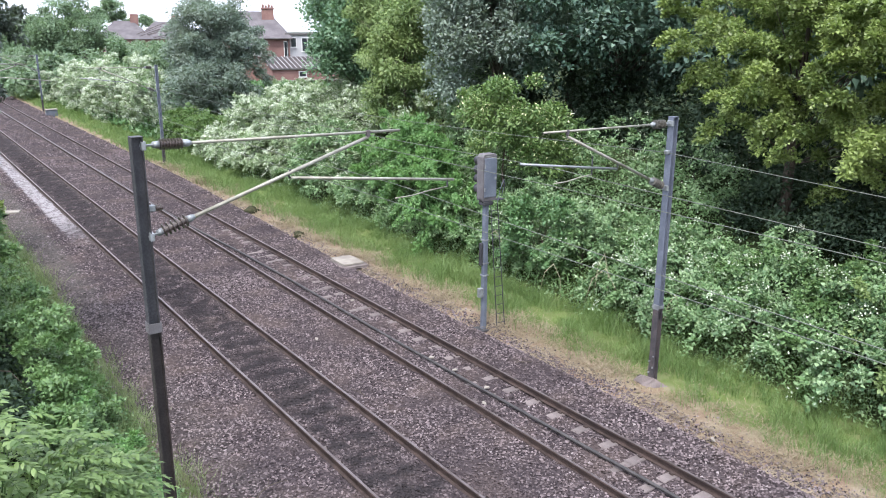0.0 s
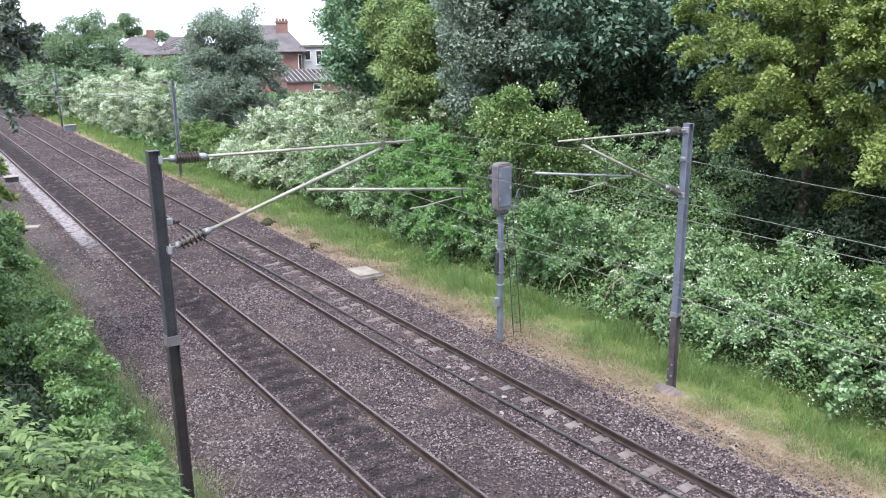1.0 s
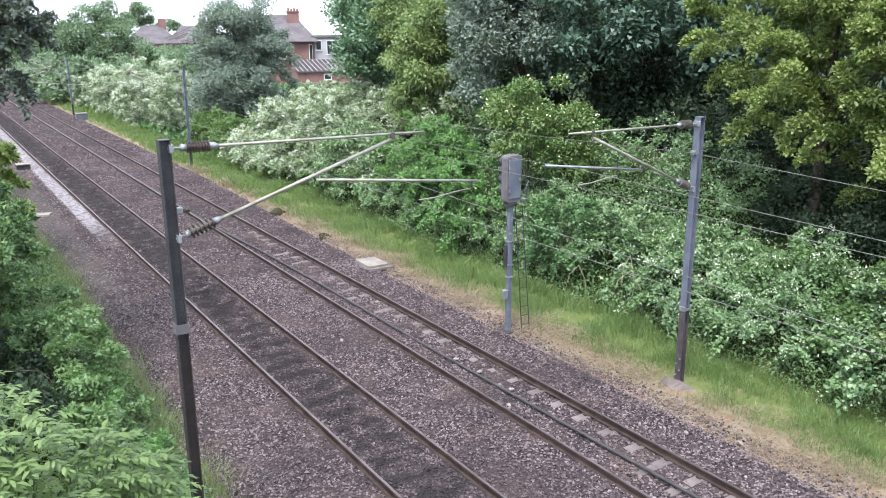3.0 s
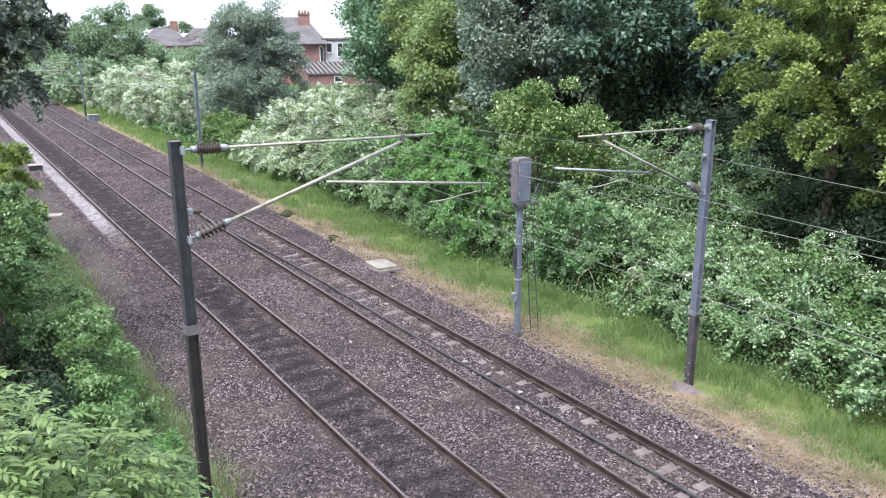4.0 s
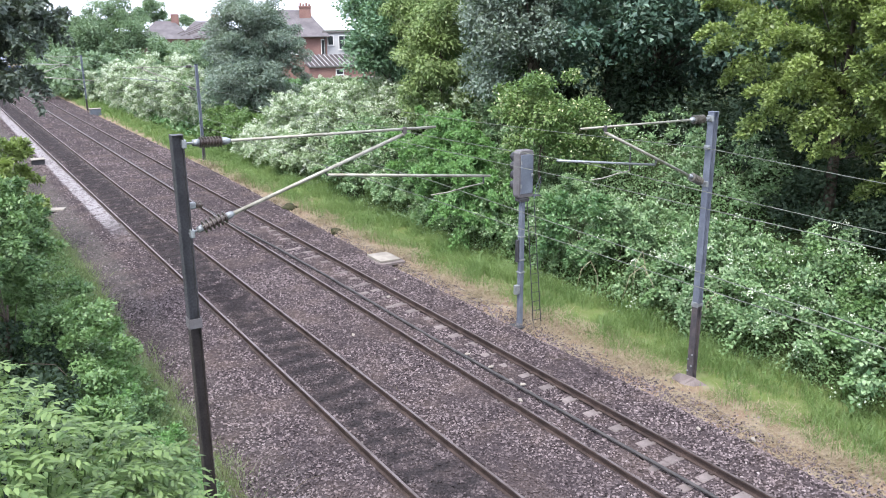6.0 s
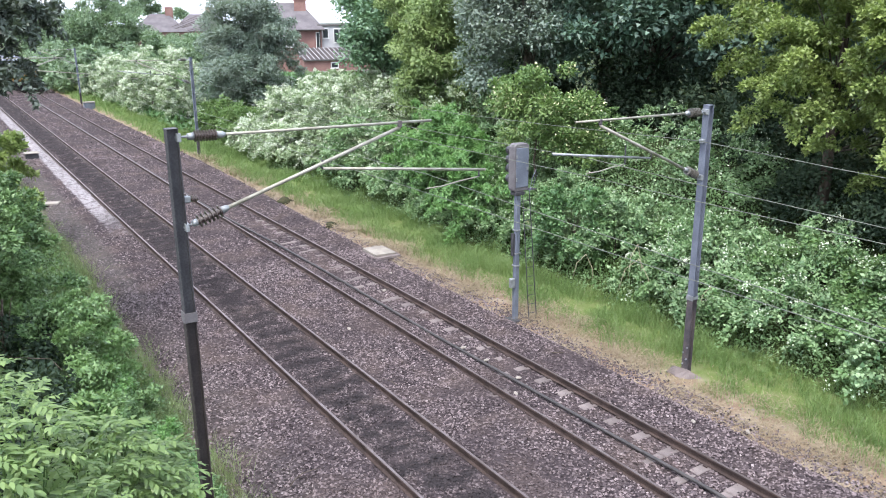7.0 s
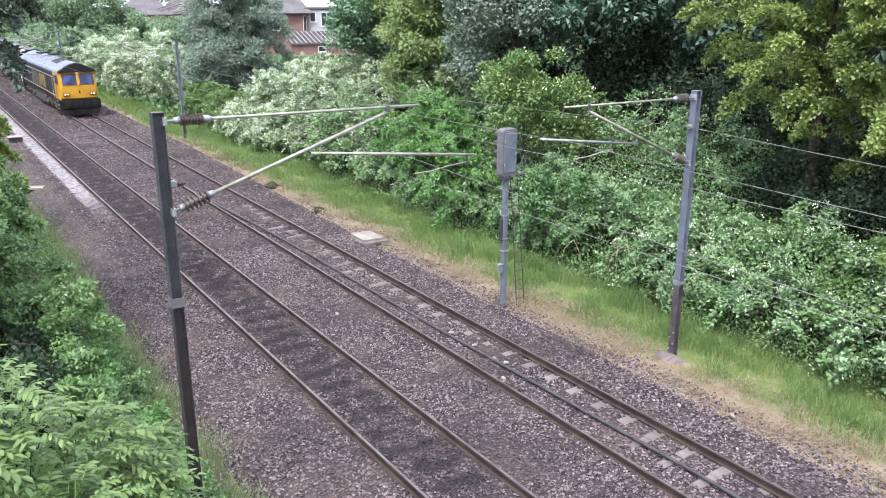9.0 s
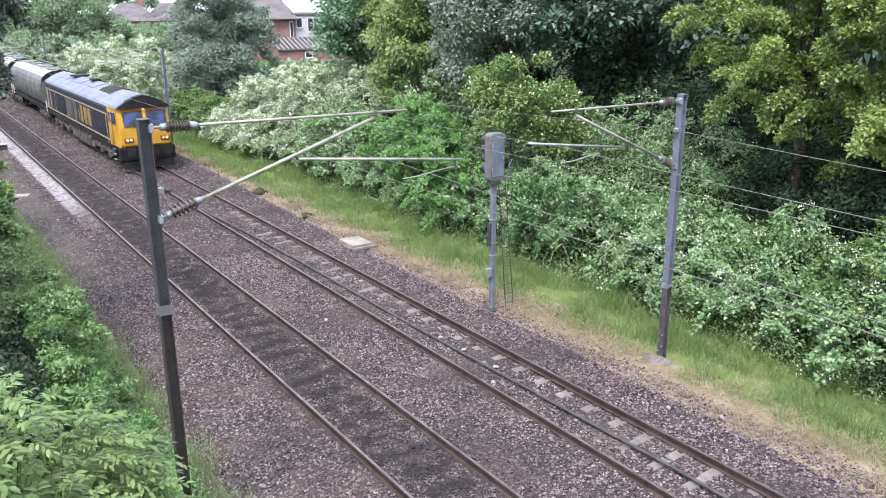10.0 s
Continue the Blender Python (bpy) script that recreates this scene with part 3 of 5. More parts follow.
def make_wire(name, label, x, knots, r, sides=5):
    """A wire along y through (y, z) knots."""
    ob = thing(name, label, "wire")
    pts = []
    for (y0, z0), (y1, z1) in zip(knots, knots[1:]):
        n = max(1, int(abs(y1 - y0) / 2.5))
        pts += [(x, y0 + (y1 - y0) * k / n, z0 + (z1 - z0) * k / n) for k in range(n)]
    pts.append((x, *knots[-1]))
    part("strand", rod(pts, r, sides), WIRE, ob, smooth=True)
    return ob


def sagging(supports, sag):
    out = []
    for (y0, z0), (y1, z1) in zip(supports, supports[1:]):
        for k in range(8):
            u = k / 8
            out.append((y0 + (y1 - y0) * u, z0 + (z1 - z0) * u - 4 * sag * u * (1 - u) * ((y1 - y0) / 40) ** 2))
    return out + [supports[-1]]


contact_l = [(-14, 5.17), (11.2, 5.17), (49.3, 4.9), (88.8, 4.75), (130, 4.75), (300, 4.75)]
contact_r = [(-14, 5.0), (11.2, 5.05), (49.3, 4.75), (88.8, 4.6), (130, 4.6), (300, 4.6)]
make_wire("contact_wire", "weathered copper contact wire over the near track", 6.9, contact_l, 0.005)
make_wire("contact_wire", "weathered copper contact wire over the far track", 10.57, contact_r, 0.007)
make_wire("catenary_wire", "carrier wire slung above the near contact wire", 6.9, sagging([(-14, 5.26), (11.2, 5.49), (49.3, 5.95), (88.8, 5.7), (130, 5.7)], 0.35), 0.005)
make_wire("catenary_wire", "carrier wire slung above the far contact wire", 10.57, sagging([(-14, 5.2), (11.23, 5.40), (49.3, 5.8), (88.8, 5.5), (130, 5.5)], 0.35), 0.007)
make_wire("earth_wire", "thin earth wire clamped along the verge masts", 13.82, sagging([(-14, 5.0), (11.23, 5.45), (49.3, 5.5), (88.8, 5.2), (130, 5.2)], 0.42), 0.008)


# ---------------------------------------------------------------- signal
def make_signal():
    ob = thing("railway_signal", "grey colour-light signal on a post, seen from behind", "signal", (12.89, 16.3, -0.08))
    part("post", block((0.145, 0.13, 3.75), (0, 0, 1.875), 0.02), MASTGREY, ob, "blue-grey post")
    part("base_plate", block((0.42, 0.42, 0.05), (0, 0, 0.03), 0.01), MASTDARK, ob)
    bm = extruded([(-0.17, 3.68), (0.26, 3.68), (0.29, 3.75), (0.29, 4.87), (0.22, 4.94), (-0.13, 4.94), (-0.20, 4.87), (-0.20, 3.75)], -0.10, 0.16)
    bmesh.ops.bevel(bm, geom=list(bm.edges), offset=0.015, segments=1, affect="EDGES")
    head = part("signal_head", bm, SIGNALGREY, ob, "weathered dark grey signal case")
    part("back_door", block((0.40, 0.02, 1.04), (0.05, -0.112, 4.31), 0.008), MASTGREY, head, "grey back door")
    for z in (3.98, 4.25, 4.5, 4.74):
        part("lamp_hood", rod([(0, 0.15, z), (0, 0.40, z - 0.02)], [0.11, 0.12], 12), MASTDARK, head, smooth=True)
    for z in (4.0, 4.62):
        part("door_hinge", block((0.03, 0.03, 0.10), (-0.14, -0.125, z), 0.005), FITTING, head)
    part("latch", block((0.06, 0.03, 0.08), (0.22, -0.125, 4.28), 0.005), FITTING, head)
    part("head_clamp", block((0.30, 0.26, 0.10), (0, 0, 3.62), 0.012), MASTDARK, ob)
    part("platform", block((0.30, 0.24, 0.015), (0.43, 0.0, 3.68), 0.004), MASTDARK, ob, "small service step")
    part("small_box", block((0.14, 0.12, 0.26), (-0.14, -0.02, 1.12), 0.012), FITTING, ob, "pale connection box")
    part("cable_duct", block((0.08, 0.10, 0.62), (-0.105, 0.03, 2.2), 0.012), MASTDARK, ob)
    for z in (1.6, 2.6, 1.95):
        part("post_clamp", block((0.18, 0.165, 0.04), (0, 0, z), 0.006), FITTING, ob)
    ladder = part("ladder", rod([(0.25, -0.30, 0.05), (0.06, -0.14, 3.6)], 0.014, 6, rod([(0.52, -0.30, 0.05), (0.29, -0.14, 3.6)], 0.014, 6)), MASTDARK, ob, "thin steel ladder")
    for k in range(13):
        u = (k + 0.7) / 13.4
        y = -0.30 + 0.16 * u
        part("rung", rod([(0.25 - 0.19 * u, y, 0.05 + 3.55 * u), (0.52 - 0.23 * u, y, 0.05 + 3.55 * u)], 0.009, 5), MASTDARK, ladder)
    part("hand_loop", rod([(0.29, -0.14, 3.6), (0.36, -0.16, 4.0), (0.50, -0.14, 4.22), (0.58, -0.06, 4.05), (0.56, 0.05, 3.7)], 0.009, 6), MASTGREY, ob)


make_signal()

# ---------------------------------------------------------------- plants
HAWTHORN = leaf_material("hawthorn_leaf", (0.075, 0.125, 0.034), (0.275, 0.355, 0.115), (0.26, 0.33, 0.10), 0.42, 0.5, 0.4)
DARKLEAF = leaf_material("sycamore_leaf", (0.05, 0.105, 0.08), (0.18, 0.275, 0.21), (0.066, 0.13, 0.09), 0.45, 0.3, 0.2)
# the willow's own grey-green, with some haze painted in as extra blue
GREYLEAF = leaf_material("willow_leaf", (0.11, 0.16, 0.135), (0.26, 0.325, 0.28), (0.175, 0.218, 0.18), 0.5, 0.3)
MIDLEAF = leaf_material("broad_leaf", (0.045, 0.12, 0.05), (0.15, 0.265, 0.115), (0.095, 0.205, 0.075), 0.45, 0.4)
OLIVELEAF = leaf_material("olive_leaf", (0.10, 0.17, 0.06), (0.27, 0.36, 0.145), (0.205, 0.275, 0.095), 0.5, 0.4)
BRAMBLE = leaf_material("bramble_leaf", (0.048, 0.118, 0.05), (0.315, 0.44, 0.245), (0.16, 0.275, 0.11), 0.42, 0.6, 0.3, 0.38)
BRIGHTLEAF = leaf_material("young_ash_leaf", (0.06, 0.16, 0.05), (0.215, 0.385, 0.145), (0.155, 0.31, 0.095), 0.45, 0.6, 0.35)
ELDERLEAF = leaf_material("elder_leaf", (0.052, 0.115, 0.034), (0.165, 0.265, 0.088), (0.15, 0.225, 0.07), 0.5, 0.5)
BANKLEAF = leaf_material("hazel_leaf", (0.042, 0.10, 0.038), (0.195, 0.31, 0.13), (0.14, 0.245, 0.085), 0.45, 0.5)
NEARLEAF = leaf_material("near_elder_leaf", (0.042, 0.09, 0.026), (0.20, 0.285, 0.105), (0.135, 0.215, 0.06), 0.45, 0.8, 0.35)
# distance haze put into the leaf colour: lighter and bluer greens
FARLEAF = leaf_material("hazed_far_leaf", (0.095, 0.16, 0.095), (0.225, 0.315, 0.20), (0.165, 0.255, 0.14), 0.5, 0.3)
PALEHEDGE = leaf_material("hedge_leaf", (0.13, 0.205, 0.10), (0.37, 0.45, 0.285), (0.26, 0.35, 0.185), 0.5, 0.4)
BLOSSOM = surface("white_blossom", (0.60, 0.66, 0.53), (0.50, 0.57, 0.43), 0.7, 0, 3, 20, 0.05)
CREAM = surface("cream_flower_heads", (0.70, 0.70, 0.44), (0.60, 0.62, 0.35), 0.7, 0, 3, 20, 0.05)
GRASS = leaf_material("grass_blade", (0.08, 0.142, 0.044), (0.185, 0.285, 0.10), (0.18, 0.255, 0.092), 0.6, 0.5, 0.4)
CESSGRASS = leaf_material("cess_grass_blade", (0.105, 0.15, 0.065), (0.225, 0.285, 0.135), (0.21, 0.255, 0.12), 0.6, 0.5, 0.4)
# leaf darkened as if seen against the sky; the backlight is in the colour
OVERLEAF = leaf_material("backlit_dark_leaf", (0.034, 0.05, 0.04), (0.115, 0.145, 0.118), (0.065, 0.09, 0.072), 0.45, 0.4, 0.15)
# near-black leaf: the shade under trees and bushes put into the colour
SHADELEAF = leaf_material("shade_dark_leaf", (0.014, 0.028, 0.018), (0.052, 0.078, 0.05), (0.03, 0.05, 0.034), 0.6, 0.4, 0.12, 0.12)
# green shifted to blue and lightened to paint haze over the tree
HAZEDLEAF = leaf_material("hazed_green_leaf", (0.055, 0.13, 0.078), (0.20, 0.32, 0.20), (0.11, 0.215, 0.11), 0.45, 0.4)
STRAW = leaf_material("dry_grass_blade", (0.165, 0.13, 0.085), (0.34, 0.275, 0.19), (0.25, 0.195, 0.13), 0.7, 0.8, 0.15)

# trees on the right bank
plant("hawthorn_tree", "spreading yellow-green hawthorn tree overhanging the bank", "tree", (21.6, 13.0, bank(21.6, 13)),
      [((20.9, 14.6, 8.2), (2.0, 2.2, 2.9)), ((20.6, 12.0, 7.2), (2.1, 2.0, 3.0)), ((20.8, 9.4, 7.2), (2.2, 2.2, 3.2)), ((21.6, 6.6, 7.4), (2.4, 2.4, 3.2)), ((23.4, 12.0, 9.6), (3.0, 4.4, 2.4)),
       ((20.0, 11.2, 5.0), (1.3, 1.5, 0.9)), ((20.1, 13.6, 5.9), (1.2, 1.3, 1.0)), ((20.4, 8.2, 5.1), (1.3, 1.7, 0.9)), ((20.3, 9.8, 4.2), (1.2, 1.6, 0.6))],
      235000, (0.108, 0.087), HAWTHORN, 11, 0.38, 480, 0.16, droop=0.35, fine=True, hollow=0.65, spray=0.95, share=0.8)
plant("sycamore_tree", "tall dark green broadleaved tree behind the bank", "tree", (26.5, 24.5, 3.3),
      [((25.4, 25.0, 9.4), (5.0, 4.6, 5.6)), ((28.0, 20.0, 9.6), (5.0, 5, 6)), ((30, 25, 8), (5, 6, 7))],
      75000, (0.245, 0.19), DARKLEAF, 12, 1.0, 420, 0.25, fine=True, hollow=0.4)
plant("willow_tree", "grey-green willow with dense upright crown", "tree", (22.0, 27.0, 2.6),
      [((21.2, 27.6, 8.2), (2.7, 2.7, 4.6)), ((23.5, 30, 10), (3.0, 3.0, 4.0))], 64000, (0.165, 0.113), GREYLEAF, 13, 0.7, 240, 0.14, fine=True, hollow=0.4)
plant("sallow_tree", "olive-yellow sallow with loose drooping foliage", "tree", (21.2, 33.6, 2.3),
      [((20.8, 33.2, 6.2), (2.1, 2.3, 4.0)), ((22.2, 36.5, 8.6), (2.2, 2.4, 3.6))], 62000, (0.148, 0.09), OLIVELEAF, 14, 0.6, 190, 0.1, droop=0.8, fine=True, hollow=0.4)
plant("sycamore_tree", "fresh green broadleaved tree standing on the bank", "tree", (23.2, 42.0, 2.9),
      [((23.1, 41.4, 8.4), (2.7, 2.9, 5.8)), ((25.2, 45.0, 11.0), (3.6, 3.6, 5.0)), ((21.1, 41.0, 6.6), (1.5, 1.8, 2.2))], 66000, (0.21, 0.158), HAZEDLEAF, 15, 0.85, 220, 0.18, fine=True, hollow=0.4)
plant("willow_tree", "grey-green tree with open feathery crown", "tree", (21.0, 58.6, 2.0),
      [((21.0, 58.8, 6.8), (4.3, 3.6, 4.7)), ((20.0, 57.5, 3.9), (3.8, 3, 2.8))], 82000, (0.18, 0.12), GREYLEAF, 16, 0.78, 240, 0.16, fine=True, hollow=0.35)
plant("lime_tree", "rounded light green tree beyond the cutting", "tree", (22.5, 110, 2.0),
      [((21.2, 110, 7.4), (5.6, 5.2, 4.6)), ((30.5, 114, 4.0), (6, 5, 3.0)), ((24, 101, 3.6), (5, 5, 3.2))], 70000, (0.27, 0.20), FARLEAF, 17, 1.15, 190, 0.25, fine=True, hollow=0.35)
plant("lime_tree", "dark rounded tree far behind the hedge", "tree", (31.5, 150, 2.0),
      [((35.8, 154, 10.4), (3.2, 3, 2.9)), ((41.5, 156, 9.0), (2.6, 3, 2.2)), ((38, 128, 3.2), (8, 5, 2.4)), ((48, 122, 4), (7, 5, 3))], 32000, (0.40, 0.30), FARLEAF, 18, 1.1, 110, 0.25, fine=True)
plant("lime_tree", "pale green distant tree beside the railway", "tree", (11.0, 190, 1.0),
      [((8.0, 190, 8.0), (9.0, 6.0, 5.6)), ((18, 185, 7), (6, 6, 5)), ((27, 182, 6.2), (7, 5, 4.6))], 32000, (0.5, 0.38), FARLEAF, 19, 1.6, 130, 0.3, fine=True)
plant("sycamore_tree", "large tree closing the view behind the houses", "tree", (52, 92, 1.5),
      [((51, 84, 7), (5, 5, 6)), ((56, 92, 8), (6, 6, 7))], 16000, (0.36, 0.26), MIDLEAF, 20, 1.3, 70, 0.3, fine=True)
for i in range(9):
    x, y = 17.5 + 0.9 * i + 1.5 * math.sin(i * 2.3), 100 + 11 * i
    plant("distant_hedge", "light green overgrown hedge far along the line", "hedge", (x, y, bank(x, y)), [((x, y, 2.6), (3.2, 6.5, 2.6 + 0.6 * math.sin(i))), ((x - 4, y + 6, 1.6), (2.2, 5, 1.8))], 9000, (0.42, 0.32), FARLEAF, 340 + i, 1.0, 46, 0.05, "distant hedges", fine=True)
for i in range(5):
    x, y = -0.5 - 1.2 * math.sin(i * 1.9), 56 + 14 * i
    plant("distant_hedge", "green scrub along the near bank", "hedge", (x, y, bank(x, y)), [((x, y, 2.4), (2.4, 7.5, 2.6))], 8000, (0.34, 0.25), MIDLEAF, 360 + i, 0.9, 46, 0.05, "distant hedges", fine=True)
# further wood that closes the bank behind the first row
for i, (x, y, z, r, m) in enumerate(((33, 14, 9, 6, DARKLEAF), (31, 32, 9.5, 5.5, DARKLEAF), (29, 39, 9, 5, MIDLEAF), (34, 6, 9, 6, DARKLEAF))):
    plant("sycamore_tree", "dark woodland tree behind the railway bank", "tree", (x, y, 3.4), [((x, y, z), (r, r, 6.5))], 12000, (0.50, 0.38), m, 30 + i, 1.5, 80, 0.25, fine=True, hollow=0.4)

# added bushes, mostly near-black, that fill the shaded depth under the trees
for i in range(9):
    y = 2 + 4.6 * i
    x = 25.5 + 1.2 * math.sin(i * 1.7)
    plant("holly_bush", "dense bush added to stand for the shade under the trees", "bush", (x, y, bank(x, y)), [((x, y, 4.3), (2.0, 3.0, 2.4))], 7000, (0.20, 0.14), SHADELEAF if i < 7 else MIDLEAF, 320 + i, 0.8, 60, 0.05, "bushes under the trees", fine=True, hollow=0.4)

# shrubs and brambles that cover the right bank
plant("elder_bush", "elder bush with flat cream flower heads", "bush", (18.9, 22.8, bank(18.9, 22.8)),
      [((18.6, 22.6, 4.9), (1.9, 2.0, 1.75)), ((19.6, 21.4, 4.2), (1.5, 1.5, 1.6))], 15000, (0.13, 0.075), ELDERLEAF, 41, 0.5, 60, 0.05, bloom=(800, 0.09, CREAM, 0.9, 0.0))
plant("ash_sapling", "bright green ash saplings crowding the verge", "bush", (17.2, 26.4, bank(17.2, 26.4)),
      [((17.0, 26.0, 2.6), (1.5, 2.3, 2.2)), ((17.4, 29.0, 2.6), (1.4, 2.0, 1.9)), ((16.8, 23.4, 1.7), (1.2, 1.6, 1.7))], 38000, (0.13, 0.07), BRIGHTLEAF, 42, 0.28, 150, 0.05, fine=True, spray=0.8)
plant("ash_sapling", "tall bright green ash sapling with feathery shoots", "bush", (16.5, 24.9, bank(16.5, 24.9)),
      [((16.5, 25.0, 2.9), (1.0, 1.3, 1.5)), ((16.3, 24.2, 1.6), (0.8, 1.0, 1.1))], 17000, (0.14, 0.07), BRIGHTLEAF, 45, 0.24, 60, 0.05, fine=True, spray=0.75, droop=0.5)
plant("spindle_bush", "yellow-green bush among the brambles", "bush", (17.1, 7.3, bank(17.1, 7.3)),
      [((17.1, 7.4, 1.7), (0.8, 1.0, 1.0)), ((17.7, 6.0, 1.7), (1.0, 1.2, 1.1))], 8000, (0.11, 0.075), OLIVELEAF, 46, 0.25, 50, 0.04, spray=0.6)
plant("dogwood_bush", "blue-green bush in front of the brambles", "bush", (16.7, 18.3, bank(16.7, 18.3)),
      [((16.7, 18.2, 1.6), (1.0, 1.1, 1.4))], 9000, (0.13, 0.065), MIDLEAF, 43, 0.28, 50, 0.04, spray=0.6)
n = 50
for row, (x0, h, r) in enumerate(((17.2, 0.45, 1.25), (19.2, 0.75, 1.5), (21.4, 0.9, 1.7), (18.2, 0.45, 1.3))):
    for k in range(15):
        y = 1.5 + 3.1 * k + row * 1.1
        n += 1
        g = np.random.default_rng(n)
        x = x0 + g.uniform(-0.3, 0.3)
        z = bank(x, y)
        lush = y < 16 or y > 30
        white = (38 if row == 0 else 30) < y
        if row == 1 and 8.5 < y < 15:
            h *= 0.3
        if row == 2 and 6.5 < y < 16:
            # added dark bush in place of shade below the hawthorn
            plant("holly_bush", "dense bush added to stand for the shade under the trees", "bush", (x, y, z), [((x, y, z + h * 0.6), (r, 2.0, h + 0.3))], 5000, (0.14, 0.10), SHADELEAF, n, 0.6, 48, 0.04, "bushes under the trees", fine=True, hollow=0.4)
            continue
        plant("bramble_bush", "arching bramble thicket with scattered white flowers" if not white else "bramble thicket thick with white blossom", "bush",
              (x, y, z), [((x, y, z + h), (r * g.uniform(0.8, 1.1), 1.9, h + g.uniform(0.45, 1.15)))], (7600 if y < 20 else 6200) if row < 2 else (3000 if row == 2 else 6800), (0.110, 0.092) if y < 25 else (0.14, 0.10),
              PALEHEDGE if white else BANKLEAF if k % 4 == 2 and row != 0 else BRAMBLE, n, 0.24, 60, 0.02, "brambles on the bank",
              (int((850 if y < 14 else 520 if lush else 260) if not white else 2600), 0.05 if not white else 0.075, BLOSSOM, 1.3 if not white else 0.8, -0.05 if not white else -0.2), hollow=0.6, low=-0.25, fine=y > 10, spray=0.75)
for i, (x, y, h, r) in enumerate(((17.6, 34.5, 1.6, 1.8), (18.6, 38.5, 2.2, 2.2), (19.4, 42.0, 2.0, 2.2), (17.3, 41.5, 1.2, 1.7), (18.6, 46.0, 1.5, 2.0), (17.0, 47.5, 0.9, 1.5), (17.3, 51.0, 1.1, 1.5), (17.2, 55.0, 1.2, 1.5))):
    z = bank(x, y)
    plant("bramble_bush", "tall bramble mound pale with white blossom", "bush", (x, y, z), [((x, y, z + h * 0.7), (r, 2.4, h + 0.3))], 7500, (0.165, 0.11), PALEHEDGE if 0 < i < 6 else BRAMBLE if i == 0 else ELDERLEAF, 120 + i, 0.42, 100, 0.03,
          "blossoming mounds", (8000 if 0 < i < 6 else 700 if i == 0 else 150, 0.08, BLOSSOM, 0.7, -0.35), hollow=0.65, low=-0.3, fine=True, spray=0.55)
for i in range(10):
    y = 65 + 4.3 * i
    x = 17.3 + 0.4 * math.sin(i * 2.1)
    top = 6.1 - 0.068 * (y - 65) + 0.25 * math.sin(i * 1.3)
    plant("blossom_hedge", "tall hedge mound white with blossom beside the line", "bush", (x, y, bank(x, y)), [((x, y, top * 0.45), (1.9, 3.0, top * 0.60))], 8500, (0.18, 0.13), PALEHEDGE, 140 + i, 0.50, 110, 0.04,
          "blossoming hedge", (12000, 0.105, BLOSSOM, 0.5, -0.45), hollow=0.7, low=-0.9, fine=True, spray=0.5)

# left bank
plant("sycamore_tree", "tree in darkened backlit tones whose leafy boughs overhang the cutting", "tree", (-3.0, 20.5, bank(-3, 20.5)),
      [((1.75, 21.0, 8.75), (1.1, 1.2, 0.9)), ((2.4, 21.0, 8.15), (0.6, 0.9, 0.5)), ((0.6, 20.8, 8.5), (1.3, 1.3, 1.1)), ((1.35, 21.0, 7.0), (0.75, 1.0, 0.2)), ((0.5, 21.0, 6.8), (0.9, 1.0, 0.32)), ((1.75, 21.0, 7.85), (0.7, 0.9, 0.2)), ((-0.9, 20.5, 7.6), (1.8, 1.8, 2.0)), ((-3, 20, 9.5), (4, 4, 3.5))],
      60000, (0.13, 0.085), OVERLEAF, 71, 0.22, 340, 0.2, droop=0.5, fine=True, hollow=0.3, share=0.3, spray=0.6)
plant("hazel_bush", "dense green hazel bush on the bank", "bush", (0.6, 17.5, bank(0.6, 17.5)),
      [((0.2, 18.0, 3.9), (1.6, 2.4, 1.15)), ((1.85, 17.0, 1.6), (0.8, 1.6, 1.2)), ((0.45, 21.5, 2.0), (1.2, 3.0, 2.0)), ((1.75, 14.0, 1.3), (0.5, 1.0, 0.8))], 95000, (0.092, 0.064), BANKLEAF, 72, 0.30, 330, 0.05, fine=True, spray=0.45, share=0.7)
plant("privet_bush", "yellow-green bush beside the cess", "bush", (1.7, 33.5, bank(1.7, 33.5)),
      [((0.75, 32.0, 3.1), (1.7, 4.4, 2.9)), ((0.75, 26.0, 2.9), (1.2, 2.8, 2.0))], 32000, (0.16, 0.105), HAWTHORN, 73, 0.36, 130, 0.05, fine=True, spray=0.6)
plant("privet_bush", "green bush on the far end of the bank", "bush", (1.2, 44, bank(1.2, 44)), [((0.6, 44, 1.9), (2.0, 5, 2.2))], 9000, (0.18, 0.12), BANKLEAF, 74, 0.6, 50, 0.05)
# added dark bush: paints the shaded hollow below the hazel
plant("holly_bush", "near-black bush added for the shaded hollow low on the bank", "bush", (0.7, 13.6, bank(0.7, 13.6)), [((0.5, 14.2, 1.4), (0.8, 1.3, 0.7)), ((-0.8, 12.8, 1.7), (1.0, 1.5, 0.9)), ((1.1, 17.2, 1.2), (0.8, 1.3, 0.9))], 15000, (0.11, 0.075), SHADELEAF, 75, 0.45, 60, 0.04)


for i in range(18):
    x, y, h = 2.3 + 0.32 * math.sin(i * 2.4), 8.6 + 0.62 * i, 0.62 + 0.22 * math.sin(i * 1.7)
    plant("nettle_clump", "soft green nettles and seedlings at the bank foot", "weeds", (x, y, bank(x, y)), [((x, y, bank(x, y) + h * 0.5), (0.5, 0.6, h))], 3000, (0.085, 0.048), BANKLEAF if i % 2 else BRIGHTLEAF, 400 + i, 0.16, 30, 0.012,
          "weeds at the bank foot", fine=True, hollow=0.3, low=-0.4, spray=0.35)


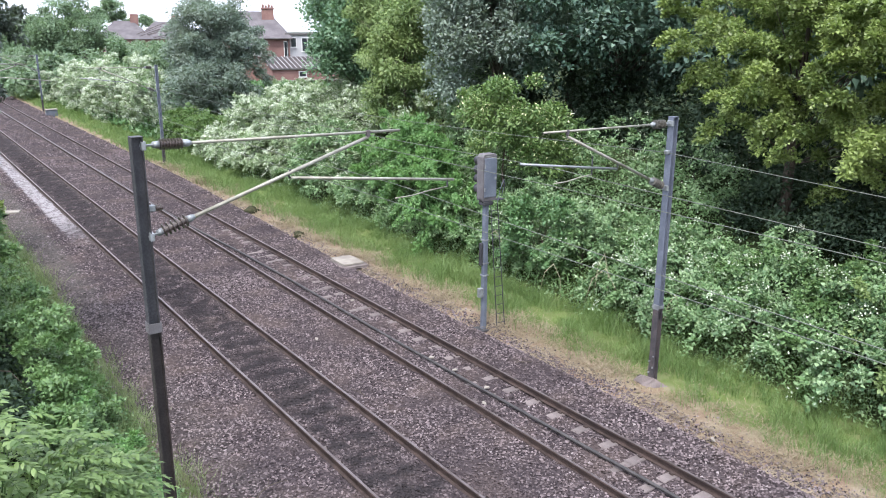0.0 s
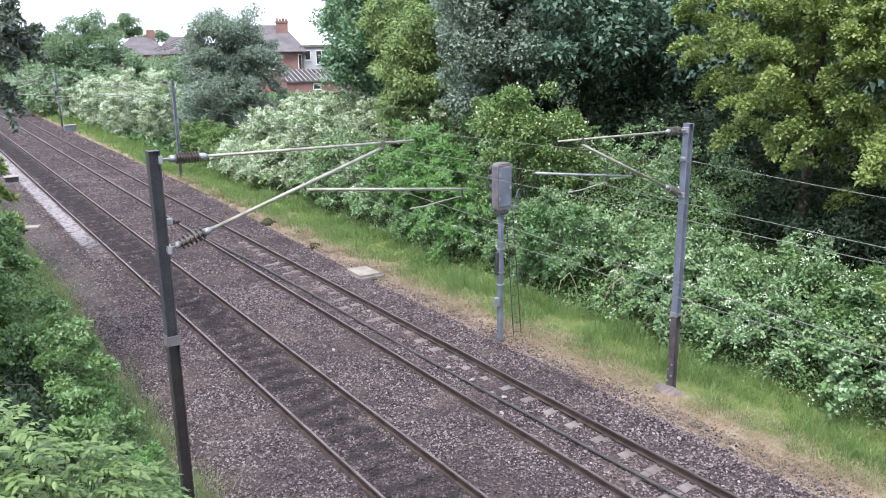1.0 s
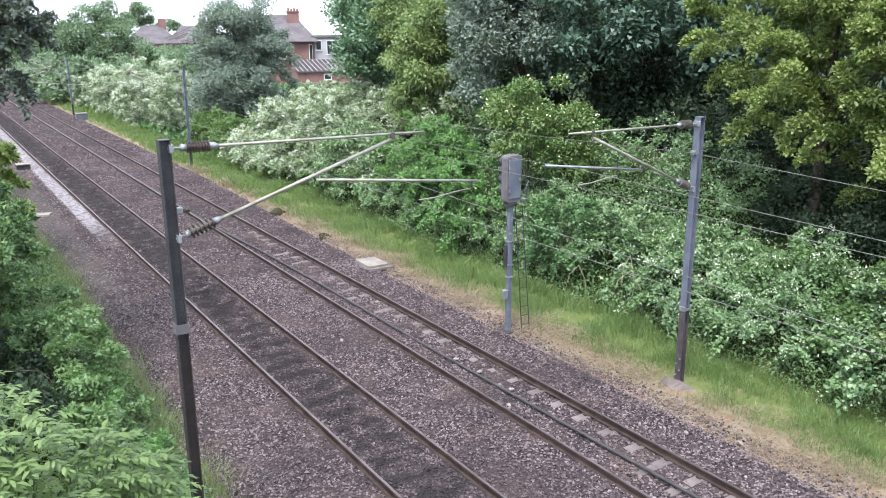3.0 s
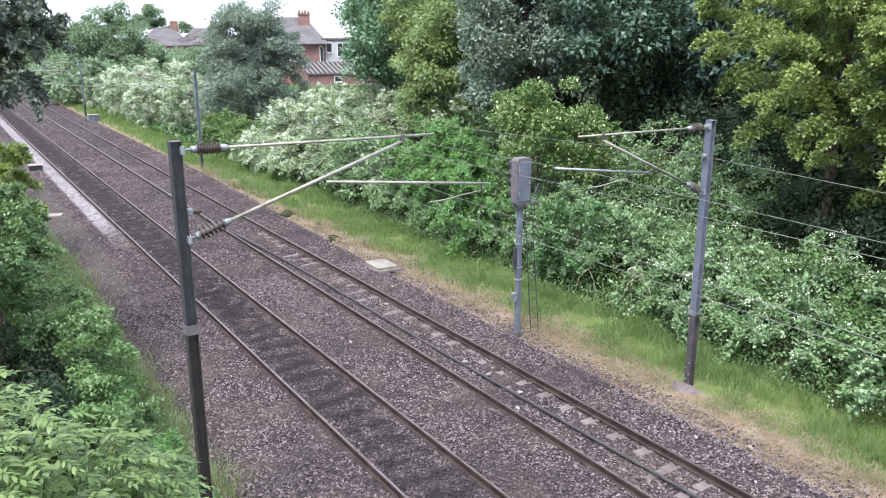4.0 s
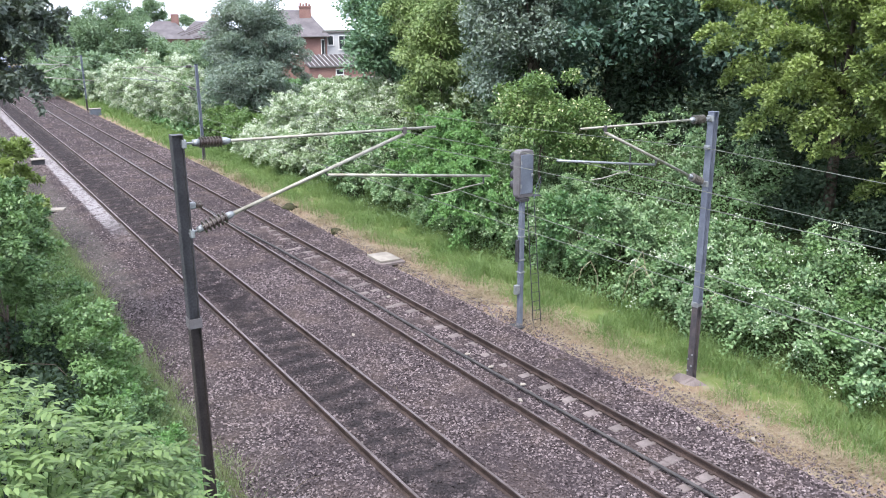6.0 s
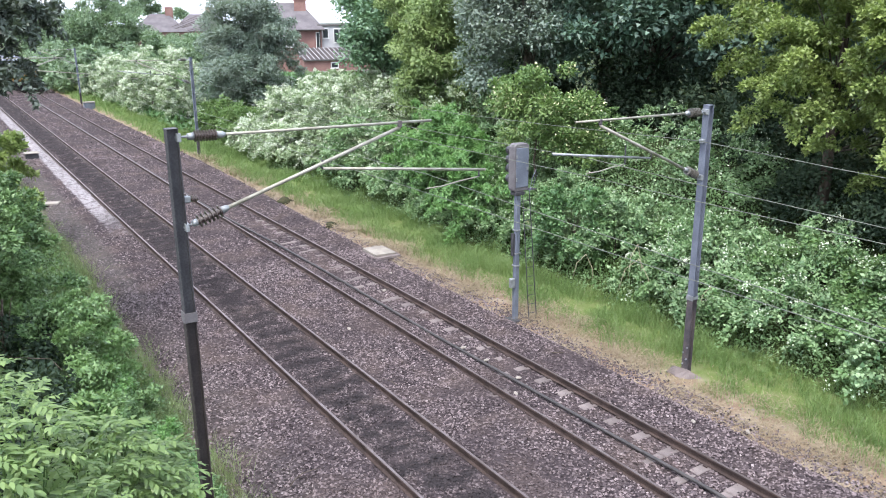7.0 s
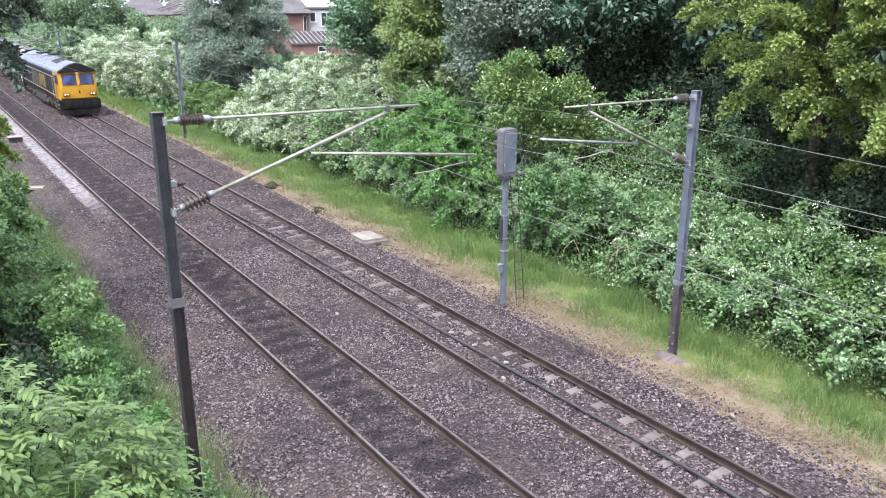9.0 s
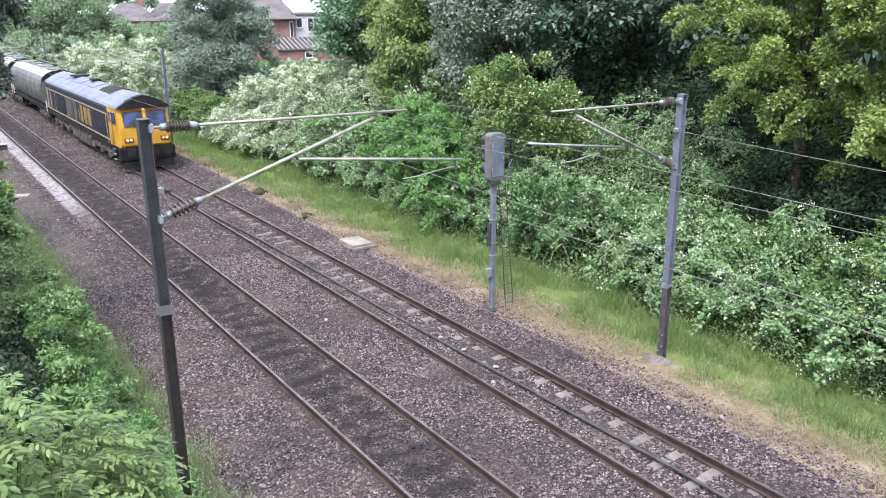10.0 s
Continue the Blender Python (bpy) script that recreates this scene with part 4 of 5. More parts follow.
def make_undergrowth(label, mat, count, xs, ys, size, seed, tall=0.0):
    """Nettles and low leaves that clothe the earth of a bank."""
    rng = np.random.default_rng(seed)
    x = rng.uniform(*xs, count)
    y = ys[0] + (ys[1] - ys[0]) * rng.random(count) ** 1.2
    z = np.array([bank(a, b) for a, b in zip(x, y)]) + rng.uniform(0.03, 0.5, count) ** 1.2
    if tall:        # sprawling shoots of uneven height
        top = np.array([noise.noise((a * 1.1, b * 0.9, seed)) + 0.6 * noise.noise((a * 3.1, b * 2.7, seed)) for a, b in zip(x, y)])
        z += tall * np.clip(0.6 + 0.75 * top, 0.05, 1.4) * rng.random(count) ** 0.55 * np.clip((x - xs[0]) / 0.9, 0.15, 1)
    out = unit(rng.normal(0, 0.6, (count, 3)) + np.array([0, 0, 1.0]))
    v, f = leaf_arrays(rng, np.stack([x, y, z], -1), out, *size, fine=True)
    tagged(mesh_of("undergrowth", v, f, mat), label, "undergrowth", kind="stuff")


make_undergrowth("nettles and low green leaves under the thickets", BRAMBLE, 36000, (15.7, 24), (0, 60), (0.10, 0.07), 311)
make_undergrowth("sprawling bramble shoots between the thickets", BRAMBLE, 28000, (16.1, 18.8), (4, 30), (0.092, 0.066), 316, 1.75)
make_undergrowth("bramble shoots climbing the upper bank", BRAMBLE, 16000, (18.5, 21.5), (14.5, 32), (0.10, 0.075), 317, 1.2)
make_undergrowth("ivy and nettles covering the shaded bank", ELDERLEAF, 18000, (-3, 2.9), (6, 40), (0.15, 0.11), 312)
make_undergrowth("soft nettles at the edge of the cess", BANKLEAF, 30000, (1.3, 3.3), (8, 32), (0.08, 0.05), 314)
make_undergrowth("weeds and scrub on the distant bank", MIDLEAF, 14000, (16, 30), (58, 100), (0.4, 0.3), 313)


def compound_leaves(rng, p, out, size):
    """Feathered leaves: leaflets in pairs on a drooping rib. Returns leaflet and rib arrays."""
    lv, lf, ribs = [], [], []
    for q, o in zip(p, out):
        d = o + np.array([0, 0, 0.25]) + rng.normal(0, 0.2, 3)
        d /= np.linalg.norm(d)
        s = np.cross(d, (0, 0, 1.0))
        s /= np.linalg.norm(s)
        L = size * rng.uniform(0.7, 1.25)
        spine = [q + d * L * u - np.array([0, 0, 1]) * L * 0.6 * u * u for u in np.linspace(0, 1, 5)]
        ribs.append(spine)
        for u, side in ((0.26, -1), (0.29, 1), (0.46, -1), (0.49, 1), (0.66, -1), (0.68, 1), (0.85, -1), (0.87, 1), (1.0, 0)):
            b = q + d * L * u - np.array([0, 0, 1]) * L * 0.6 * u * u
            w = d * (0.6 if side else 1.0) + s * side * 0.85 - np.array([0, 0, 0.25 + 0.35 * u]) + rng.normal(0, 0.12, 3)
            w /= np.linalg.norm(w)
            t = np.cross(w, (0, 0, 1.0))
            t /= max(np.linalg.norm(t), 1e-3)
            nn = np.cross(t, w)
            l = L * rng.uniform(0.26, 0.38)
            h = l * 0.21
            k = len(lv)
            mid = b + w * l * 0.4
            far = b + w * l * 0.75 - nn * l * 0.05
            lv += [b, mid + t * h + nn * h * 0.3, mid, mid - t * h + nn * h * 0.3, far + t * h * 0.7, far, far - t * h * 0.7, b + w * l - nn * l * 0.16]
            lf += [(k, k + 1, k + 2, k + 2), (k, k + 2, k + 3, k + 3), (k + 1, k + 4, k + 5, k + 2), (k + 2, k + 5, k + 6, k + 3), (k + 4, k + 7, k + 5, k + 5), (k + 5, k + 7, k + 6, k + 6)]
    tri = []
    for a, b, c, d in lf:
        tri.append((a, b, c))
        if c != d:
            tri.append((a, c, d))
    return np.array(lv), np.array(tri), ribs


def make_elder(base, crown, radii, count, seed, size=0.335):
    rng = np.random.default_rng(seed)
    ob = thing("elder_shrub", "fresh green shrub with feathered drooping leaves", "shrub", base, "shrubs under the bridge")
    b = np.array(base)
    d = unit(rng.normal(0, 1, (count, 3)) + np.array([0, 0, 0.7]))
    d[:, 2] = np.abs(d[:, 2])
    p = np.array(crown) - b + d * np.array(radii) * (rng.random((count, 1)) ** 0.4)
    v, f, ribs = compound_leaves(rng, p, unit(d * np.array([1, 1, 0.5])), size)
    tagged(mesh_of("leaves", v, f, NEARLEAF, ob), kind="stuff")
    bm = bmesh.new()
    for spine in ribs:
        rod(spine[::2], [0.005, 0.004, 0.002], 3, bm)
    for i in rng.choice(count, count // 6, replace=False):
        end = Vector(p[i])
        rod([(rng.normal(0, 0.1), rng.normal(0, 0.1), -0.2), end * 0.55 + Vector((0, 0, 0.15)), end], [0.02, 0.013, 0.006], 5, bm)
    tagged(part("stem", bm, ELDERLEAF, ob, "thin green stems"), kind="stuff")


for i, (x, y, z, r, c) in enumerate(((0.10, 8.0, 3.95, 0.8, 90), (0.85, 8.3, 3.3, 0.65, 80), (-0.6, 7.3, 4.1, 0.8, 80), (0.45, 6.9, 3.3, 0.75, 80), (1.25, 8.9, 2.5, 0.5, 50), (-0.2, 9.6, 3.9, 0.6, 50), (1.35, 7.6, 2.3, 0.5, 50), (1.48, 8.7, 2.85, 0.5, 60), (1.42, 7.9, 2.7, 0.5, 60))):
    make_elder((x * 0.7, y, bank(x * 0.7, y)), (x, y, z), (r, r, r * 0.8), int(c * 1.55), 200 + i)


def make_grass(name, label, mat, count, xs, ys, height, seed, width=0.011, bias=1.6, far=0.0, lie=0.38):
    rng = np.random.default_rng(seed)
    x = rng.normal(0.5, 0.25, count * 2)
    x = xs[0] + (xs[1] - xs[0]) * x[(x > 0) & (x < 1)][:count]
    n = len(x)
    y = ys[0] + (ys[1] - ys[0]) * rng.random(n) ** bias
    tuft = np.array([noise.noise((a * 0.9, b * 0.6, seed)) for a, b in zip(x, y)])
    patchy = np.array([noise.noise((a * 1.9, b * 1.5, seed + 5)) for a, b in zip(x, y)])
    keep = (rng.random(n) < 0.72 + 0.6 * tuft + 0.7 * patchy) & (np.hypot(x - 14.0, y - 11.0) > 0.55 * rng.random(n) + 0.45)
    x, y, tuft = x[keep], y[keep], tuft[keep] + 0.6 * patchy[keep]
    n = len(x)
    z = np.array([bank(a, b) for a, b in zip(x, y)]) - 0.02
    h = height * rng.uniform(0.45, 1.25, n) * (0.85 + 0.8 * tuft)
    w = width * (1 + y * far)
    a = rng.uniform(0, math.tau, n)
    lean = rng.normal(0, lie, (n, 2)) * h[:, None]
    side = np.stack([np.cos(a) * w, np.sin(a) * w, np.zeros(n)], -1)
    p = np.stack([x, y, z], -1)
    mid = p + np.stack([lean[:, 0] * 0.35, lean[:, 1] * 0.35, h * 0.6], -1)
    tip = p + np.stack([lean[:, 0], lean[:, 1], h * 0.95], -1)
    v = np.stack([p - side * 0.5, p + side * 0.5, mid + side * 0.4, mid - side * 0.4, tip], 1).reshape(-1, 3)
    t = np.array([[0, 1, 2], [3, 2, 4]])
    f = (t[None] + 5 * np.arange(n)[:, None, None]).reshape(-1, 3)
    tagged(mesh_of(name, v, f, mat), label, "grass", kind="stuff")


make_grass("verge_grass", "long green grass along the foot of the bank", GRASS, 96000, (13.4, 17.5), (3, 60), 0.40, 301, 0.013, 1.3, 0.03)
make_grass("verge_grass", "green grass along the distant verge", GRASS, 26000, (13.5, 16.9), (52, 130), 0.36, 302, 0.05, 1.3)
make_grass("dry_grass", "flattened straw-coloured grass beside the ballast", STRAW, 50000, (12.3, 14.8), (2, 50), 0.15, 303, 0.014, 1.3, 0.03, 1.6)
make_grass("cess_grass", "soft green grass below the shrubs", CESSGRASS, 42000, (1.5, 3.95), (7, 34), 0.46, 304, 0.009, 1.4, 0.02)
make_grass("cess_grass", "sparse weeds at the ballast edge", CESSGRASS, 5000, (3.2, 5.2), (24, 60), 0.18, 305, 0.02, 1.0)


# ---------------------------------------------------------------- small litter
def make_twig(at_, turn, length, seed):
    rng = random.Random(seed)
    ob = thing("twig", "thin dark fallen twig lying on the ballast", "twig", at_, "fallen twigs", turn)
    pts = [(length * u, 0.25 * length * math.sin(u * 2.6), 0.03 + 0.02 * rng.random()) for u in (0, 0.25, 0.5, 0.75, 1)]
    part("stalk", rod(pts, [0.012, 0.011, 0.009, 0.007, 0.004], 5), BARK, ob, smooth=True)
    part("side_shoot", rod([pts[2], (pts[2][0] + 0.12, pts[2][1] + 0.2, 0.06)], [0.007, 0.003], 4), BARK, ob)


make_twig((4.35, 11.75, 0.085), 10, 0.75, 1)
make_twig((7.9, 14.2, 0.075), 60, 0.4, 2)
make_twig((12.3, 13.6, 0.03), 120, 0.5, 3)

DEADSTEM = surface("dead_bramble_stem", (0.38, 0.34, 0.24), (0.28, 0.24, 0.16), 0.8, 0, 4, 30, 0.1)
for k, (x, y, h, out, turn) in enumerate(((16.4, 14.6, 1.5, 1.1, 170), (16.6, 15.2, 1.7, 0.8, 200), (16.5, 19.6, 1.4, 1.0, 150), (16.6, 12.6, 1.1, 0.7, 190), (16.3, 16.8, 1.2, 0.9, 185))):
    ob = thing("dead_stem", "pale dry bramble stem arching out of the thicket", "stem", (x, y, bank(x, y)), "dry stems", turn)
    part("stalk", rod([(0, 0, -0.05), (out * 0.15, 0.05, h * 0.6), (out * 0.45, 0.0, h), (out * 0.8, -0.06, h * 0.82), (out, -0.05, h * 0.4)], [0.012, 0.011, 0.01, 0.008, 0.005], 5), DEADSTEM, ob, smooth=True)

for k, (x, y) in enumerate(((10.42, 15.25), (10.50, 13.1), (10.46, 14.3), (10.9, 20.2), (9.95, 12.5), (8.6, 18.0), (5.1, 20.5), (12.2, 9.5), (12.75, 8.6), (11.9, 21.6))):
    rng = random.Random(900 + k)
    ob = thing("pale_stone", "small pale broken stone lying on the track bed", "stone", (x, y, 0.035), "pale stones", rng.uniform(0, 360))
    bm = bmesh.new()
    bmesh.ops.create_icosphere(bm, subdivisions=1, radius=1.0)
    for v in bm.verts:
        v.co = Vector((v.co.x * 0.08, v.co.y * 0.05, v.co.z * 0.035 + 0.02)) * rng.uniform(0.75, 1.25)
    part("stone", bm, PALECONCRETE, ob)

# ---------------------------------------------------------------- houses beyond the bank
# brick red with its saturation lowered to paint in the haze of distance
BRICK = surface("red_brick", (0.225, 0.13, 0.115), (0.175, 0.098, 0.088), 0.9, 0, 0.8, 14, 0.4, 0.01)
SLATE = surface("grey_slate", (0.14, 0.128, 0.137), (0.10, 0.092, 0.10), 0.8, 0, 0.8, 9, 0.4, 0.01, gloss=0.1)
RENDERED = surface("white_render", (0.42, 0.42, 0.43), (0.34, 0.34, 0.35), 0.85, 0, 0.7, 20, 0.2)
DARKTRIM = surface("dark_fascia", (0.06, 0.055, 0.055), (0.09, 0.085, 0.08), 0.6, 0, 2, 20, 0.1)
SHEET = surface("dark_roof_sheet", (0.05, 0.043, 0.045), (0.085, 0.075, 0.077), 0.8, 0, 1, 12, 0.2, gloss=0.1)
PALESHEET = surface("pale_roof_batten", (0.33, 0.32, 0.33), (0.22, 0.21, 0.22), 0.7, 0, 1, 12, 0.2)


def glass_material():
    m, nt, bsdf = material("window_glass")
    bsdf.inputs["Base Color"].default_value = (0.03, 0.035, 0.04, 1)
    bsdf.inputs["Roughness"].default_value = 0.06
    nt.links.new(ranged(nt, noise_of(nt, 3, 2), 0.3, 0.7, 0.04, 0.12), bsdf.inputs["Roughness"])
    return m


PANE = glass_material()


def hip_roof(x0, x1, y0, y1, z, ridge_in, h):
    bm = bmesh.new()
    ym = 0.5 * (y0 + y1)
    lo = [bm.verts.new(p) for p in ((x0, y0, z), (x1, y0, z), (x1, y1, z), (x0, y1, z))]
    a, b = bm.verts.new((x0 + ridge_in, ym, z + h)), bm.verts.new((x1 - ridge_in, ym, z + h))
    for f in ((lo[0], lo[1], b, a), (lo[2], lo[3], a, b), (lo[1], lo[2], b), (lo[3], lo[0], a), tuple(lo[::-1])):
        bm.faces.new(f)
    return bm


def add_window(parent, x, y, z, w, h, bars=1):
    """A window on a wall that faces -y, centred at x, z."""
    win = part("window", block((w, 0.10, h), (x, y - 0.02, z), 0.01), WHITEPAINT, parent, "white-framed window")
    k = bars + 1
    pw = (w - 0.16 - 0.08 * bars) / k
    for i in range(k):
        part("pane", block((pw, 0.02, h - 0.18), (x - w / 2 + 0.08 + pw / 2 + i * (pw + 0.08), y - 0.075, z), 0.0), PANE, win)
    part("sill", block((w + 0.14, 0.16, 0.06), (x, y - 0.06, z - h / 2 - 0.03), 0.01), WHITEPAINT, win)


def make_house():
    ob = thing("house", "red brick house with hipped slate roof and rendered wing", "house", (39.4, 86.4, 0.8), turn=-24.5)
    part("brick_wall", block((9.0, 7.6, 6.2), (-4.5, 4.0, 3.1)), BRICK, ob, "red brick walls")
    part("roof", hip_roof(-9.4, 0.4, -0.3, 8.2, 6.2, 2.7, 3.0), SLATE, ob, "grey slate hipped roof")
    part("gutter", block((9.8, 0.12, 0.12), (-4.5, -0.33, 6.16), 0.02), DARKTRIM, ob)
    stack = part("chimney", block((1.35, 0.8, 2.8), (-2.35, 3.0, 8.2), 0.03, block((1.5, 0.95, 0.22), (-2.35, 3.0, 9.5), 0.03)), BRICK, ob, "brick chimney stack")
    for k in range(4):
        part("chimney_pot", rod([(-2.86 + 0.34 * k, 3.0, 9.6), (-2.86 + 0.34 * k, 3.0, 9.98 - 0.12 * (k % 2))], [0.13, 0.11], 8), BRICK, stack, smooth=True)
    wing = part("rendered_wing", block((5.4, 5.0, 3.6), (2.42, 3.0, 4.75)), RENDERED, ob, "white rendered upper storey")
    part("wing_base", block((5.3, 4.9, 2.95), (2.42, 3.0, 1.475)), BRICK, ob)
    part("wing_fascia", block((5.8, 5.4, 0.22), (2.42, 3.0, 6.66), 0.03), DARKTRIM, wing, "dark roof edge")
    part("downpipe", rod([(-0.22, 0.14, 0), (-0.22, 0.14, 6.1)], 0.06, 6), DARKTRIM, ob)
    add_window(ob, 0.45, 0.5, 5.75, 0.7, 1.15, 0)
    add_window(ob, 2.0, 0.5, 5.5, 1.3, 1.6, 1)
    add_window(ob, -0.45, 0.2, 4.9, 0.45, 2.0, 0)
    add_window(ob, -4.0, 0.2, 4.9, 1.6, 1.3, 1)

    shed = thing("outbuilding", "low brick outbuilding with ribbed sheet roof", "outbuilding", (35.2, 81.7, 1.0), turn=-6)
    part("wall", block((7.6, 3.4, 2.9), (3.7, 1.7, 1.45)), BRICK, shed, "red brick wall")
    part("coping", block((7.7, 0.3, 0.12), (3.7, -0.05, 1.62), 0.02), PALECONCRETE, shed)
    tilt = math.degrees(math.atan2(1.05, 3.4))
    roof = part("roof", block((7.9, 3.8, 0.08), (3.7, 1.7, 3.44), 0.01, turn=(tilt, 0, 0)), SHEET, shed, "dark sheet roof")
    for k in range(15):
        part("roof_rib", block((0.09, 3.75, 0.05), (0.0 + 0.53 * k, 1.68, 3.51), 0.01, turn=(tilt, 0, 0)), PALESHEET, roof, "pale roof batten")
    part("fascia", block((7.9, 0.08, 0.14), (3.7, -0.16, 2.83), 0.01), DARKTRIM, shed)
    add_window(shed, 3.3, 0.0, 2.27, 0.9, 0.66, 0)

    for x, y, w in ((34.6, 140, 8.5), (42.3, 143, 9)):
        far = thing("house", "distant house with grey slate hipped roof", "house", (x, y, 0.9), "distant houses", -16)
        part("wall", block((w, 8, 5.4), (0, 4, 2.7)), BRICK, far)
        part("roof", hip_roof(-w / 2 - 0.4, w / 2 + 0.4, -0.4, 8.4, 5.4, 3.2, 2.9), SLATE, far, "grey slate roof")
        part("chimney", block((1.3, 0.8, 1.9), (w * 0.2, 4, 8.5), 0.04), BRICK, far)
        for k in (-1, 1):
            add_window(far, k * w * 0.26, 0.0, 4.0, 1.6, 1.2, 1)


make_house()

# ---------------------------------------------------------------- train
BLUE = surface("dark_blue_paint", (0.010, 0.0115, 0.026), (0.016, 0.018, 0.038), 0.5, 0, 1.5, 30, 0.05, gloss=0.2)
YELLOW = surface("warning_yellow_paint", (0.50, 0.275, 0.022), (0.40, 0.205, 0.02), 0.42, 0, 1.5, 30, 0.05)
GOLD = surface("gold_lettering_paint", (0.25, 0.165, 0.045), (0.15, 0.10, 0.035), 0.5, 0, 1.5, 30, 0.05)
# roof grey with the blue reflection of the sky put into its colour
ROOFGREY = surface("skylit_roof_paint", (0.135, 0.15, 0.205), (0.085, 0.095, 0.135), 0.5, 0.1, 1.0, 25, 0.1)
BLACK = surface("grimy_black_paint", (0.011, 0.0105, 0.012), (0.024, 0.022, 0.023), 0.75, 0, 2.0, 25, 0.15, gloss=0.15)
STRIPE = surface("faded_gold_stripe", (0.34, 0.28, 0.18), (0.24, 0.19, 0.12), 0.5, 0, 1.5, 30, 0.05)
GRILLE = surface("radiator_grille", (0.012, 0.012, 0.018), (0.024, 0.024, 0.032), 0.7, 0.0, 6, 40, 0.3, gloss=0.15)
UNDER = surface("dusty_running_gear", (0.04, 0.035, 0.036), (0.115, 0.10, 0.098), 0.85, 0, 2.5, 30, 0.2, gloss=0.15)
PLATE = surface("brown_lamp_plate", (0.16, 0.07, 0.03), (0.10, 0.05, 0.03), 0.5, 0, 4, 30, 0.05)
# wagon grey in two tones: light from above painted as pale top, dark side
WAGON = surface("lit_wagon_grey", (0.40, 0.39, 0.42), (0.27, 0.265, 0.29), 0.5, 0.1, 0.7, 20, 0.1)
WAGONSHADE = surface("shaded_wagon_grey", (0.068, 0.07, 0.068), (0.115, 0.115, 0.108), 0.6, 0.1, 0.8, 20, 0.15)
TANGREY = surface("tan_grey_paint", (0.05, 0.045, 0.042), (0.115, 0.10, 0.08), 0.7, 0, 1.2, 20, 0.1, gloss=0.2)
WHITEPLATE = surface("white_plate", (0.52, 0.52, 0.52), (0.38, 0.38, 0.38), 0.6, 0, 3, 30, 0.05)
TYRE = surface("wheel_steel", (0.10, 0.085, 0.08), (0.16, 0.14, 0.13), 0.5, 0.6, 4, 40, 0.1)


def glow(name, colour, power):
    m, nt, bsdf = material(name)
    bsdf.inputs["Base Color"].default_value = (*colour, 1)
    bsdf.inputs["Emission Color"].default_value = (*colour, 1)
    bsdf.inputs["Emission Strength"].default_value = power
    return m


LAMP = glow("lit_headlamp", (0.85, 0.47, 0.27), 0.34)


def windscreen_glass():
    m, nt, bsdf = material("windscreen")
    # two blues mixed by noise in the base colour
    nt.links.new(mixed(nt, ranged(nt, noise_of(nt, 1.6, 3), 0.38, 0.62), (0.008, 0.012, 0.045), (0.03, 0.05, 0.15)), bsdf.inputs["Base Color"])
    bsdf.inputs["Roughness"].default_value = 0.08
    bsdf.inputs["Specular IOR Level"].default_value = 0.35
    nt.links.new(ranged(nt, noise_of(nt, 2, 2), 0.3, 0.7, 0.05, 0.14), bsdf.inputs["Roughness"])
    return m


SCREEN = windscreen_glass()
TRACK = 0.5 * (R3 + R4)
WHEELS = []          # (wheelset, its radius, its rest pose)


def wheelset(parent, y, r, z):
    """An axle with two wheels, in the space of its vehicle."""
    ob = part("wheelset", rod([(-1.0, 0, 0), (1.0, 0, 0)], 0.09, 10), BLACK, parent, "steel wheels on an axle")
    ob.matrix_basis = pose(0, y, z)
    for s in (-1, 1):
        bm = rod([(s * 0.69, 0, 0), (s * 0.72, 0, 0), (s * 0.725, 0, 0), (s * 0.82, 0, 0)], [r + 0.03, r + 0.03, r, r - 0.012], 28)
        w = part("wheel", bm, TYRE, ob, smooth=False)
        part("hub", rod([(s * 0.82, 0, 0), (s * 0.87, 0, 0)], [0.17, 0.14], 10), UNDER, w)
        part("balance_mark", block((0.012, 0.10, 0.16), (s * 0.826, 0, r * 0.62), 0.003), WAGONSHADE, w)
    WHEELS.append((ob, r, (0, y, z)))


def bogie(parent, y, axles, r):
    ob = part("bogie", block((2.0, 0.7, 0.28), (0, y, 0.74), 0.03), BLACK, parent, "dusty bogie")
    for s in (-1, 1):
        part("side_frame", block((0.12, axles[-1] - axles[0] + 1.5, 0.36), (s * 1.08, y, 0.64), 0.05), UNDER, ob)
    for a in axles:
        for s in (-1, 1):
            part("axle_box", block((0.22, 0.36, 0.36), (s * 1.18, y + a, 0.53), 0.05), UNDER, ob)
            part("coil_spring", rod([(s * 1.16, y + a + 0.42, 0.48), (s * 1.16, y + a + 0.42, 0.82)], 0.11, 8), UNDER, ob)
            part("brake_shoe", block((0.10, 0.09, 0.34), (s * 0.77, y + a - r - 0.09, 0.55), 0.02), BLACK, ob)
    return ob


def buffers(parent, y, way, z=1.02):
    for s in (-1, 1):
        b = part("buffer", rod([(s * 0.87, y, z), (s * 0.87, y + way * 0.40, z)], [0.13, 0.10], 12), BLACK, parent, smooth=True)
        part("buffer_head", rod([(s * 0.87, y + way * 0.40, z), (s * 0.87, y + way * 0.44, z)], 0.24, 16), BLACK, b)
    part("coupling", rod([(0, y, z), (0, y + way * 0.30, z), (0, y + way * 0.34, z - 0.3)], 0.05, 6), BLACK, parent)


def section(w, z0, shoulder, crown, n=8):
    """Half round-topped outline of a vehicle, as (x, z)."""
    pts = [(-w, z0), (w, z0)]
    for k in range(n + 1):
        a = math.pi * k / n
        pts.append((w * math.cos(a) if 0 < k < n else (w if k == 0 else -w), shoulder + (crown - shoulder) * math.sin(a) ** 0.9))
    return pts


